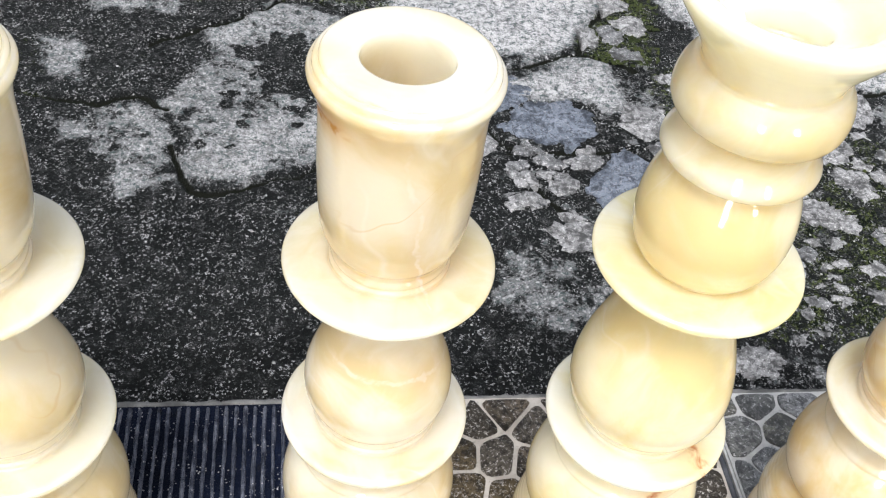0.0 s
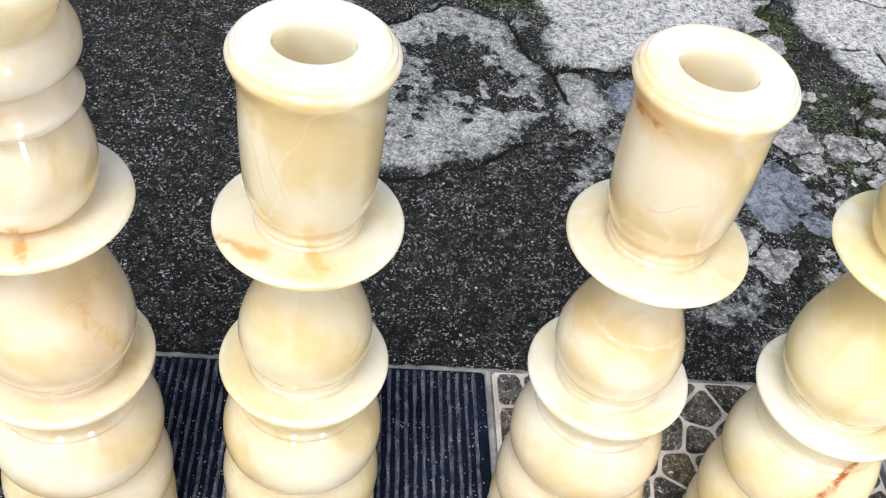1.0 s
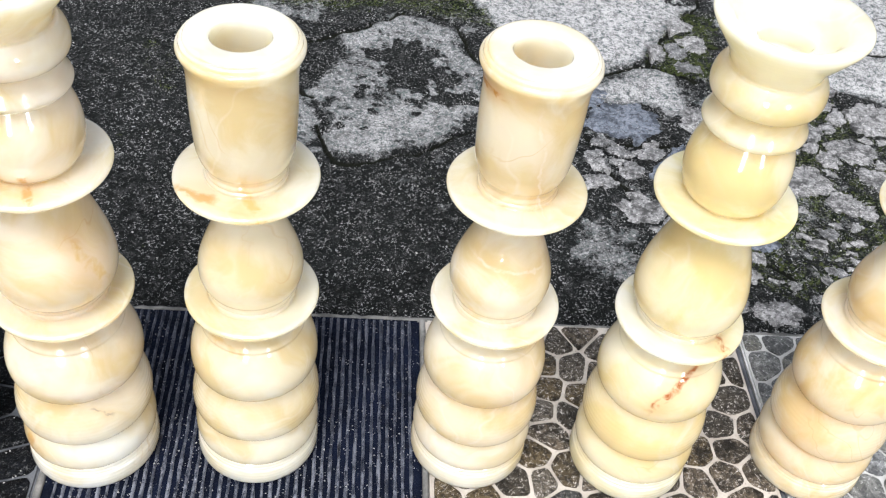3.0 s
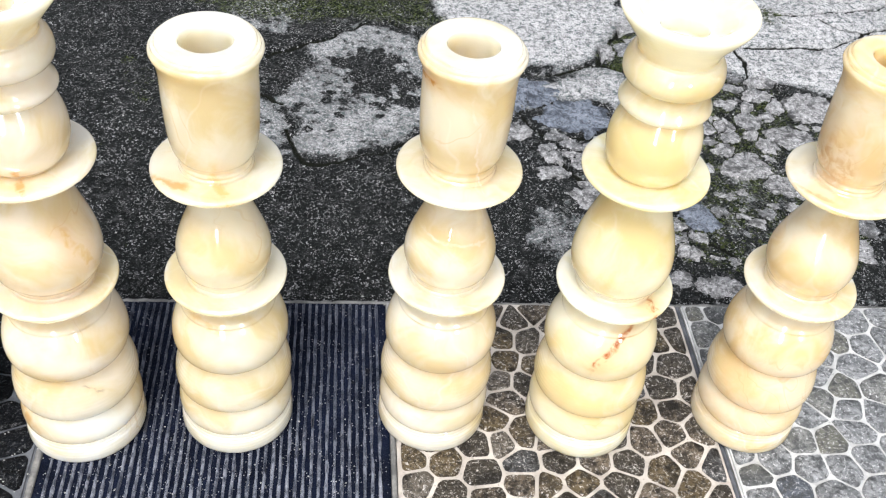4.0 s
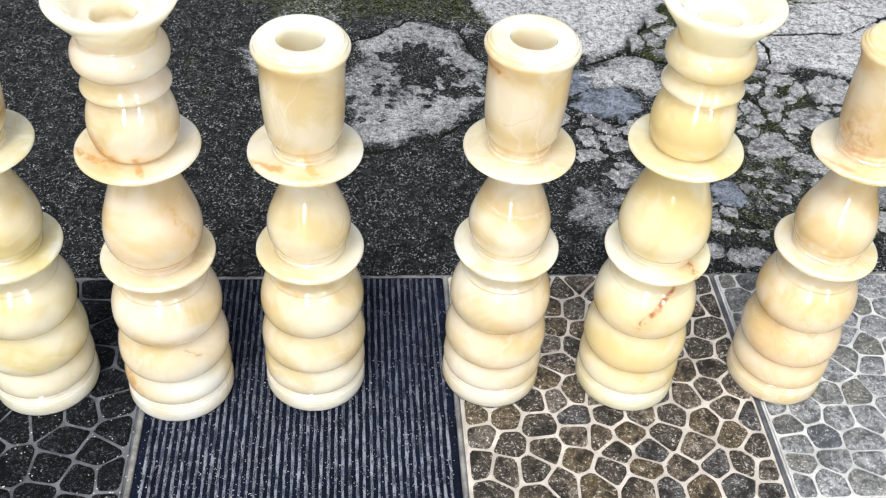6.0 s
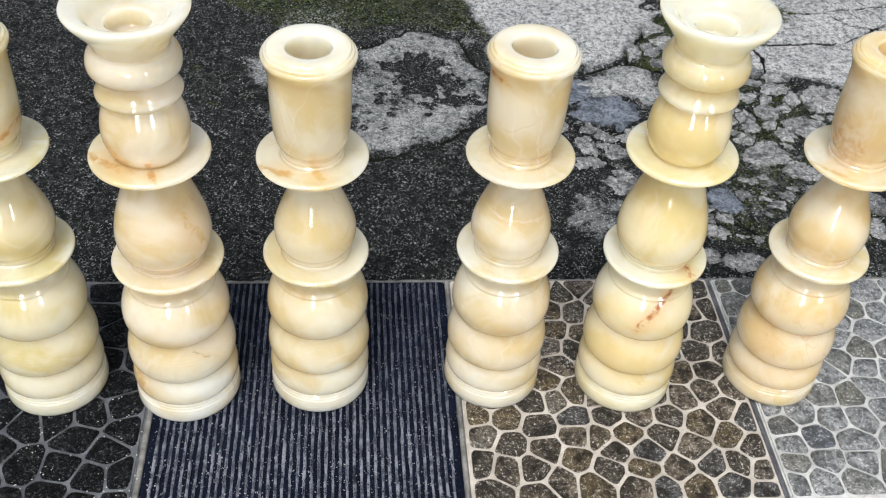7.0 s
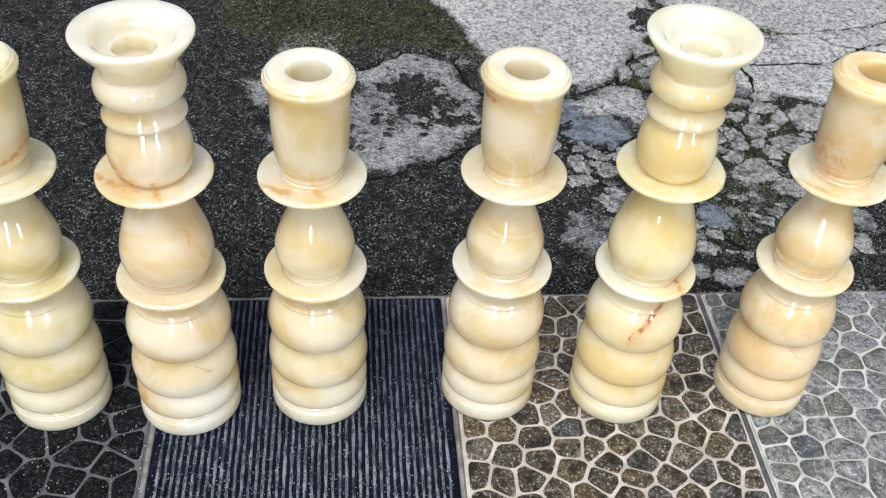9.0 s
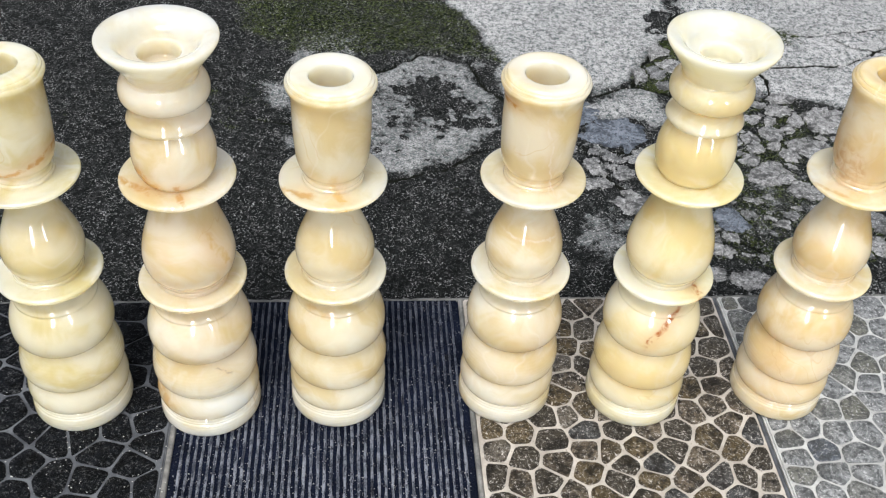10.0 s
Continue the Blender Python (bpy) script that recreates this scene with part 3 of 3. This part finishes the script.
# white patches at z 0.279 and 0.300 paint skylight onto the rims
candlestick((-0.2667, -0.0928), False, 1.010, 1.006, onyx("onyx_a", 1, (0.542, 0.457, 0.228), (0.638, 0.580, 0.406), 0.15, [((0.012, -0.018, 0.208), 0.034, (0.35, 0.1, -0.9), 0.0022, AMBER, 0.8)], [((0.0, -0.02, 0.012), 0.04, 0.4), ((0.0, 0.0, 0.279), 0.039, 0.5)]),
            "pale green-cream onyx candlestick with amber band across its cup")
candlestick((-0.1800, -0.0984), True, 1.000, 0.9958, onyx("onyx_b", 2, (0.572, 0.446, 0.235), (0.660, 0.576, 0.432), 0.4, [((0.020, -0.017, 0.152), 0.026, (0.85, 0.35, 0.40), 0.0022, GOLD, 0.7), ((-0.02, -0.012, 0.196), 0.022, (0.5, 0.8, 0.2), 0.0035, AMBER, 0.8), ((0.004, -0.024, 0.196), 0.012, (0.9, 0.3, 0.1), 0.003, AMBER, 0.7), ((-0.028, -0.016, 0.03), 0.024, (0.8, 0.2, 0.5), 0.006, AMBER, 0.45), ((0.016, -0.027, 0.058), 0.008, (0.5, 0.2, 0.8), 0.0008, (0.28, 0.25, 0.2), 0.6)], [((0.012, -0.03, 0.026), 0.042, 0.7), ((0.0, 0.0, 0.300), 0.050, 0.75), ((0.018, -0.01, 0.256), 0.016, 0.4)]),
            "tall pale onyx candlestick with flared dish top and amber veins")
candlestick((-0.0931, -0.0935), False, 1.006, 0.991, onyx("onyx_c", 3, (0.561, 0.446, 0.237), (0.638, 0.565, 0.398), 0.2, [((0.006, -0.026, 0.192), 0.018, (0.75, 0.5, 0.1), 0.003, GOLD, 0.8), ((-0.02, -0.016, 0.19), 0.014, (0.4, 0.9, 0.2), 0.003, AMBER, 0.7), ((-0.01, -0.024, 0.10), 0.016, (0.3, 0.1, 0.9), 0.003, GOLD, 0.5)], [((0.0, -0.02, 0.008), 0.04, 0.25), ((0.0, 0.0, 0.279), 0.040, 0.75)]),
            "cream onyx candlestick with plain round cup, standing on ribbed tile")
candlestick((0.0236, -0.0931), False, 1.000, 0.9985, onyx("onyx_d", 4, (0.571, 0.451, 0.242), (0.657, 0.572, 0.414), 0.28, [((-0.021, -0.010, 0.249), 0.013, (0.35, 0.1, 0.93), 0.002, AMBER, 0.9), ((0.004, -0.02, 0.155), 0.03, (0.15, 0.0, 0.99), 0.0012, (0.72, 0.67, 0.57), 0.35), ((0.008, -0.02, 0.2), 0.06, (0.97, 0.2, 0.2), 0.0010, (0.72, 0.67, 0.57), 0.35)], [((-0.004, -0.02, 0.010), 0.038, 0.25), ((0.006, 0.0, 0.279), 0.039, 0.7)]),
            "blush cream onyx candlestick with rusty mark under its cup rim")
candlestick((0.1148, -0.0980), True, 0.977, 1.004, onyx("onyx_e", 5, (0.627, 0.506, 0.242), (0.702, 0.621, 0.404), 0.2, [((-0.001, -0.031, 0.094), 0.026, (0.80, 0.0, -0.55), 0.0026, RUST, 1.0), ((0.016, -0.024, 0.118), 0.014, (0.6, 0.3, -0.7), 0.0022, RUST, 0.9)], [((0.0, 0.0, 0.300), 0.050, 0.65), ((-0.006, -0.02, 0.006), 0.036, 0.3)]),
            "tall yellow onyx candlestick with rust-red vein on its base")
candlestick((0.2207, -0.0963), False, 0.985, 1.0045, onyx("onyx_f", 6, (0.611, 0.452, 0.221), (0.686, 0.578, 0.392), 0.45, [((-0.020, -0.01, 0.218), 0.035, (0.85, 0.4, 0.25), 0.004, AMBER, 0.5), ((0.0, -0.02, 0.242), 0.016, (0.3, 0.3, 0.9), 0.003, GOLD, 0.5), ((-0.022, -0.012, 0.19), 0.016, (0.6, 0.7, 0.3), 0.002, AMBER, 0.45)]),
            "honey-tinted onyx candlestick with amber streak on its cup")


# ---- floor tiles ----
def clip(poly, n, d):
    """The part of a polygon with n . p <= d."""
    out = []
    for a, b in zip(poly, poly[1:] + poly[:1]):
        da, db = a.dot(n) - d, b.dot(n) - d
        if da <= 0:
            out.append(a)
        if da * db < 0:
            out.append(a + (b - a) * (da / (da - db)))
    return out


def cell_outlines(seeds, box, gap, edge, soften=2):
    """Cells round the seeds in a box, with a gap between them, corners rounded."""
    x0, y0, x1, y1 = box
    cells = []
    for s in seeds:
        poly = [Vector(p) for p in ((x0 + edge, y0 + edge), (x1 - edge, y0 + edge), (x1 - edge, y1 - edge), (x0 + edge, y1 - edge))]
        for o in seeds:
            if o is not s and (o - s).length < 0.09 and poly:
                n = (o - s).normalized()
                poly = clip(poly, n, n.dot((s + o) / 2) - gap * random.uniform(0.35, 0.65))
        if len(poly) < 3:
            continue
        for _ in range(soften):
            poly = [q for a, b in zip(poly, poly[1:] + poly[:1]) for q in (a.lerp(b, 0.14), a.lerp(b, 0.86))]
        slim = [poly[0]]
        for q in poly[1:]:
            if (q - slim[-1]).length > 0.0009:
                slim.append(q)
        if len(slim) > 3:
            cells.append(slim)
    return cells


def stone_piece(outline, low, high, bevel, material, parent, name="stone", dome=0.0004):
    """One flat stone with a rounded rim; its origin lies at its middle."""
    c = sum(outline, Vector((0, 0))) / len(outline)
    size = sum((q - c).length for q in outline) / len(outline)
    bm = bmesh.new()
    rings = []
    for shrink, z in ((0, low), (bevel * 0.35, high - bevel * 0.5), (bevel * 1.2, high)):
        k = max(0.3, 1 - shrink / max(size, 1e-4))
        rings.append([bm.verts.new(((q - c).x * k, (q - c).y * k, z + (random.uniform(-1, 1) * dome if z == high else 0))) for q in outline])
    for a, b in zip(rings, rings[1:]):
        for i in range(len(a)):
            j = (i + 1) % len(a)
            bm.faces.new((a[i], a[j], b[j], b[i]))
    top = bm.verts.new((0, 0, high + dome))
    for i in range(len(rings[-1])):
        bm.faces.new((rings[-1][i], rings[-1][(i + 1) % len(rings[-1])], top))
    ob = part(name, bm, material, parent, smooth=True)
    ob.location = (c.x, c.y, 0)
    return ob


def spread_seeds(given, box, distance):
    """The given places, filled up with random ones no nearer than the distance."""
    seeds = [Vector(p) for p in given]
    for _ in range(6000):
        p = Vector((random.uniform(box[0] + 0.006, box[2] - 0.006), random.uniform(box[1] + 0.006, box[3] - 0.006)))
        if all((p - q).length > distance for q in seeds):
            seeds.append(p)
    return seeds


def slab(x0, y0, x1, y1, z0, z1, bevel=0.0012):
    bm = bmesh.new()
    bmesh.ops.create_cube(bm, size=1)
    bmesh.ops.scale(bm, vec=(x1 - x0, y1 - y0, z1 - z0), verts=bm.verts)
    bmesh.ops.translate(bm, vec=((x0 + x1) / 2, (y0 + y1) / 2, (z0 + z1) / 2), verts=bm.verts)
    bmesh.ops.bevel(bm, geom=[e for e in bm.edges], offset=bevel, segments=2, affect="EDGES")
    return bm


def tile_box(column):
    x0 = column * PITCH + (PITCH - TILE) / 2
    return (x0, -TILE - 0.0008, x0 + TILE, -0.0008)


def pebble_tile(column, given, distance, gap, grout, material, label):
    box = tile_box(column)
    tile = part("floor_tile", slab(*box, -0.011, -0.0012), grout)
    tagged(tile, label, "tile", "floor tiles", "structure")
    for outline in cell_outlines(spread_seeds(given, box, distance), box, gap, 0.0022):
        stone_piece(outline, -0.003, random.uniform(-0.0002, 0.0004), 0.0007, material, tile)
    return tile


BROWN_PLACES = [(0.098, -0.008), (0.084, -0.016), (0.092, -0.036), (0.074, -0.034), (0.074, -0.053), (0.069, -0.070), (0.072, -0.085), (0.061, -0.101), (0.079, -0.112), (0.076, -0.132), (0.051, -0.139), (0.030, -0.132), (0.010, -0.130), (0.013, -0.146),
                (0.031, -0.154), (0.050, -0.119), (0.066, -0.118), (0.053, -0.158), (0.010, -0.168), (0.026, -0.172), (0.044, -0.172), (0.060, -0.184), (0.076, -0.148), (0.090, -0.150), (0.073, -0.166), (0.098, -0.160), (0.091, -0.174)]
BROWN_MORE = [(0.099, -0.131), (0.121, -0.131), (0.110, -0.147), (0.121, -0.161), (0.134, -0.149), (0.154, -0.118), (0.141, -0.132), (0.162, -0.139), (0.151, -0.159), (0.180, -0.127), (0.194, -0.136), (0.179, -0.149), (0.192, -0.160), (0.179, -0.173), (0.162, -0.173), (0.138, -0.176), (0.116, -0.175),
              (0.194, -0.178), (0.110, -0.189), (0.147, -0.189), (0.172, -0.112), (0.157, -0.094), (0.179, -0.093), (0.176, -0.076), (0.184, -0.057), (0.179, -0.035), (0.191, -0.014)]
GREY_PLACES = [(0.212, -0.009), (0.228, -0.007), (0.215, -0.024), (0.323, -0.018), (0.327, -0.038), (0.307, -0.035), (0.313, -0.056), (0.296, -0.075), (0.284, -0.065), (0.279, -0.085), (0.264, -0.097), (0.295, -0.093), (0.293, -0.111), (0.274, -0.118), (0.254, -0.117), (0.255, -0.138), (0.233, -0.131), (0.216, -0.143),
               (0.218, -0.158), (0.239, -0.154), (0.275, -0.137), (0.262, -0.156), (0.216, -0.173), (0.240, -0.171), (0.262, -0.173), (0.211, -0.188), (0.230, -0.188), (0.254, -0.187), (0.211, -0.127)]
DARK_PLACES = [(-0.297, -0.121), (-0.280, -0.131), (-0.262, -0.126), (-0.294, -0.150), (-0.275, -0.162), (-0.252, -0.164), (-0.240, -0.122), (-0.246, -0.143), (-0.225, -0.152), (-0.232, -0.172), (-0.314, -0.108), (-0.309, -0.136), (-0.298, -0.172), (-0.222, -0.116), (-0.228, -0.100), (-0.216, -0.137), (-0.322, -0.077), (-0.329, -0.044), (-0.251, -0.010), (-0.252, -0.034), (-0.214, -0.17)]
pebble_tile(0, BROWN_PLACES + BROWN_MORE, 0.0155, 0.0019, SAND_GROUT, BROWN_STONE, "floor tile of flat brown stones set in sandy grout")
pebble_tile(1, GREY_PLACES, 0.0185, 0.0018, GREY_GROUT, GREY_STONE, "floor tile of flat grey stones set in pale grout")
pebble_tile(-2, DARK_PLACES, 0.0200, 0.0018, DARK_GROUT, BLACK_STONE, "floor tile of black stones set in dark grey grout")


def ribbed_tile(column, ribs, label):
    box = tile_box(column)
    tile = part("floor_tile", slab(*box, -0.011, -0.0020), RIBBED)
    tagged(tile, label, "tile", "floor tiles", "structure")
    kinds = []
    for kind in range(6):
        bm = bmesh.new()
        rows = []
        for k in range(25):
            y = -TILE / 2 + 0.003 + (TILE - 0.006) * k / 24
            bend, tall, wide = random.uniform(-1, 1) * 0.0003, random.uniform(-0.0009, 0.0003), random.uniform(0.7, 1.25)
            rows.append([bm.verts.new((bend + u * wide, y, z + (tall if z > -0.001 else 0))) for u, z in ((-0.0012, -0.0030), (-0.0005, 0.0), (0.0005, 0.0), (0.0012, -0.0030))])
        for a, b in zip(rows, rows[1:]):
            for i in range(3):
                bm.faces.new((a[i], a[i + 1], b[i + 1], b[i]))
        me = bpy.data.meshes.new("rib")
        bm.to_mesh(me)
        bm.free()
        me.materials.append(CREST)
        for p in me.polygons:
            p.use_smooth = True
        kinds.append(me)
    for k in range(ribs):
        rib = new("rib", kinds[k % 6])
        rib.parent = tile
        rib.location = (box[0] + 0.004 + (TILE - 0.008) * (k + 0.5) / ribs, (box[1] + box[3]) / 2, 0)
    return tile


ribbed_tile(-1, 43, "dark blue-grey ribbed floor tile, worn and gritty")


def mortar_strip(x0, y0, x1, y1, top, material, label):
    """A thin uneven strip of mortar between or beside tiles."""
    bm = bmesh.new()
    along_x = x1 - x0 > y1 - y0
    n = int(max(x1 - x0, y1 - y0) / 0.004)
    rows = []
    for k in range(n + 1):
        t, a, b = k / n, random.uniform(0, 0.3), random.uniform(0.6, 1.0)
        z = top + random.uniform(-0.0006, 0.0003)
        if along_x:
            x = x0 + (x1 - x0) * t
            ring = [(x, y0, -0.01), (x, y0, z), (x, y0 + (y1 - y0) * b, z - 0.0004), (x, y0 + (y1 - y0) * min(1.0, b + 0.15), -0.01)]
        else:
            y = y0 + (y1 - y0) * t
            ring = [(x0, y, -0.01), (x0 + (x1 - x0) * 0.1, y, z), (x0 + (x1 - x0) * 0.9, y, z), (x1, y, -0.01)]
        rows.append([bm.verts.new(v) for v in ring])
    for p, q in zip(rows, rows[1:]):
        for i in range(3):
            bm.faces.new((p[i], p[i + 1], q[i + 1], q[i]))
    bmesh.ops.recalc_face_normals(bm, faces=bm.faces)
    return tagged(part("mortar_joint", bm, material, smooth=True), label, "joint", kind="structure")


MORTAR = grout_material("mortar", (0.24, 0.235, 0.22), (0.09, 0.09, 0.085))
mortar_strip(-0.407, -0.0006, 0.407, 0.0030, -0.0030, MORTAR, "thin grey mortar edge along the back of the tiles")
mortar_strip(-PITCH - 0.0019, -0.2, -PITCH + 0.0019, -0.001, -0.0012, MORTAR, "grey mortar joint between the black and ribbed tiles")
mortar_strip(PITCH - 0.0013, -0.2, PITCH + 0.0013, -0.001, -0.0024, DARK_GROUT, "dark narrow joint between the brown and grey tiles")
mortar_strip(-0.0018, -0.2, 0.0018, -0.001, -0.0014, MORTAR, "grey mortar joint between the ribbed and brown tiles")

# ---- broken stones in the concrete ----
FRAGMENTS = [  # middle and half width and depth of the broken pieces that lie loose in the moss
    (0.353, 0.290, 0.013, 0.009), (0.343, 0.268, 0.016, 0.010), (0.312, 0.253, 0.010, 0.009), (0.329, 0.252, 0.007, 0.008), (0.324, 0.228, 0.012, 0.012), (0.298, 0.221, 0.008, 0.009), (0.301, 0.205, 0.008, 0.008), (0.320, 0.207, 0.007, 0.008),
    (0.331, 0.194, 0.010, 0.010), (0.290, 0.186, 0.012, 0.009), (0.303, 0.161, 0.021, 0.017), (0.332, 0.140, 0.018, 0.015), (0.356, 0.207, 0.019, 0.016), (0.387, 0.250, 0.022, 0.019), (0.357, 0.253, 0.009, 0.009), (0.328, 0.115, 0.007, 0.006),
    (0.302, 0.105, 0.007, 0.006), (0.265, 0.105, 0.009, 0.006), (0.228, 0.057, 0.011, 0.009), (0.242, 0.022, 0.015, 0.010), (0.215, 0.028, 0.008, 0.008), (0.363, 0.170, 0.014, 0.014), (0.379, 0.095, 0.010, 0.014), (0.367, 0.063, 0.010, 0.012),
]
CHIPS = [
    (0.159, 0.187, 0.012, 0.008), (0.141, 0.171, 0.009, 0.008), (0.183, 0.188, 0.012, 0.008), (0.138, 0.150, 0.012, 0.007), (0.163, 0.166, 0.011, 0.008), (0.247, 0.384, 0.010, 0.013), (0.216, 0.335, 0.008, 0.012), (0.235, 0.338, 0.010, 0.011),
    (0.241, 0.313, 0.010, 0.009), (0.236, 0.230, 0.018, 0.019), (0.244, 0.200, 0.012, 0.010), (0.272, 0.222, 0.014, 0.013), (0.252, 0.352, 0.013, 0.013), (0.165, 0.120, 0.017, 0.013), (0.187, 0.099, 0.016, 0.012), (0.109, 0.205, 0.013, 0.013), (0.262, 0.160, 0.012, 0.010),
]
SLATES = [(0.206, 0.164, 0.025, 0.030), (0.170, 0.226, 0.034, 0.021), (0.130, 0.262, 0.026, 0.020), (0.232, 0.140, 0.013, 0.013), (0.246, 0.098, 0.016, 0.016)]


def ragged(outline, size):
    """A rougher outline: shorter edges, each corner pushed a little."""
    fine = []
    for a, b in zip(outline, outline[1:] + outline[:1]):
        k = max(1, int((b - a).length / 0.0019))
        fine += [a.lerp(b, i / k) for i in range(k)]
    x, y = np.array([q.x for q in fine]), np.array([q.y for q in fine])
    dx = layered(x, y, 0.008, 7) - 0.5 + 0.7 * (layered(x, y, 0.0032, 27, 2) - 0.5)
    dy = layered(x, y, 0.008, 17) - 0.5 + 0.7 * (layered(x, y, 0.0032, 37, 2) - 0.5)
    return [q + Vector((u, v)) * size for q, u, v in zip(fine, dx.tolist(), dy.tolist())]


def broken_pieces(kept, others, material, gap, high):
    """Flat broken pieces, each bounded by its own size and by its neighbours."""
    for cx, cy, rx, ry in kept:
        c = Vector((cx, cy))
        corners, start = random.randint(5, 7), random.uniform(0, 6.3)
        poly = []
        for k in range(corners):
            turn, far = start + 6.283 * (k + random.uniform(-0.25, 0.25)) / corners, random.uniform(1.0, 1.45)
            poly.append(c + Vector((rx * far * math.cos(turn), ry * far * math.sin(turn))))
        for ox, oy, sx, sy in others:
            o = Vector((ox, oy))
            if 1e-6 < (o - c).length < 0.09:
                n = (o - c).normalized()
                mine, theirs = math.hypot(rx * n.x, ry * n.y), math.hypot(sx * n.x, sy * n.y)
                poly = clip(poly, n, n.dot(c) + (o - c).length * mine / (mine + theirs) - gap * random.uniform(0.3, 0.8))
        if len(poly) > 2:
            tilt = random.uniform(-0.0006, 0.0006)
            stone_piece(ragged(poly, 0.009), -0.013, high + tilt, 0.0009, material, ground, dome=0.0007)


def fill_between(box, zone, taken, count):
    """Small crumbs in the room that the larger pieces leave."""
    crumbs = []
    for _ in range(4000):
        p = Vector((random.uniform(box[0], box[2]), random.uniform(box[1], box[3])))
        size = random.uniform(0.0028, 0.0075)
        if len(crumbs) < count and inside(np.array([p.x]), np.array([p.y]), zone)[0] > 0 and all(((p.x - q[0]) / (q[2] + size * 0.7)) ** 2 + ((p.y - q[1]) / (q[3] + size * 0.7)) ** 2 > 1.0 for q in taken + crumbs):
            crumbs.append((p.x, p.y, size * random.uniform(0.9, 1.5), size))
    return crumbs


EVERY_PIECE = FRAGMENTS + CHIPS + SLATES
CRUMBS = fill_between((0.2, 0.02, 0.42, 0.31), MOSS_PATCHES[2], EVERY_PIECE, 60) + fill_between((0.12, 0.12, 0.27, 0.26), [(0.13, 0.13), (0.125, 0.2), (0.22, 0.25), (0.26, 0.25), (0.26, 0.17), (0.2, 0.12)], EVERY_PIECE, 14)
EVERY_PIECE = EVERY_PIECE + CRUMBS
broken_pieces(FRAGMENTS + CHIPS, EVERY_PIECE, RUBBLE, 0.0018, -0.0042)
broken_pieces(CRUMBS, EVERY_PIECE, RUBBLE, 0.0018, -0.0050)
broken_pieces(SLATES, EVERY_PIECE, BLUE_STONE, 0.0018, -0.0044)


# ---- loose grit and moss on the concrete ----
def scatter(name, places, low, high, flat, material, label):
    """Small uneven lumps lying on the ground, in one mesh."""
    verts, faces = [], []
    corner = [Vector(v) for v in ((1, 0, 0), (0.3, 0.95, 0), (-0.8, 0.6, 0), (-0.8, -0.6, 0), (0.3, -0.95, 0), (0.1, 0, 1))]
    for x, y, z in places:
        size, turn, base = random.uniform(low, high), random.uniform(0, 6.3), len(verts)
        spin = Matrix.Rotation(turn, 3, "Z")
        for c in corner:
            v = spin @ (c * size * random.uniform(0.7, 1.25))
            verts.append((x + v.x, y + v.y, z + v.z * flat))
        faces += [(base + i, base + (i + 1) % 5, base + 5) for i in range(5)]
    me = bpy.data.meshes.new(name)
    me.from_pydata(verts, [], faces)
    me.materials.append(material)
    return tagged(new(name, me), label, name, kind="stuff")


def ground_height(x, y):
    return -0.0055 + 0.0022 * (layered(np.array([x]), np.array([y]), 0.05, 91)[0] - 0.5)


grit_places = []
for _ in range(700):
    gx, gy = random.uniform(-0.5, 0.6), random.uniform(0.004, 0.5)
    grit_places.append((gx, gy, ground_height(gx, gy)))
scatter("grit", grit_places, 0.0003, 0.0011, 0.7, GRIT, "pale loose grit lying on the dark concrete")
moss_places = []
while len(moss_places) < 2600:
    poly = random.choice(MOSS_PATCHES[:4])
    gx, gy = random.uniform(min(q[0] for q in poly), max(q[0] for q in poly)), random.uniform(min(q[1] for q in poly), max(q[1] for q in poly))
    if inside(np.array([gx]), np.array([gy]), poly)[0] > -0.004 and layered(np.array([gx]), np.array([gy]), 0.03, 55)[0] > 0.5:
        moss_places.append((gx, gy, ground_height(gx, gy) - 0.0006))
scatter("moss", moss_places, 0.0008, 0.0022, 0.8, MOSS, "low dark green moss growing in the concrete cracks")
dust_places = []
for _ in range(1100):
    gx = random.uniform(-0.39, -0.005)
    dust_places.append((gx, -0.2 + 0.12 * random.random() ** 1.3, 0.0 if gx < -PITCH else random.uniform(-0.002, 0.0)))
scatter("dust", dust_places, 0.00018, 0.0006, 0.5, GRIT, "pale gritty dust lying on the dark floor tiles")
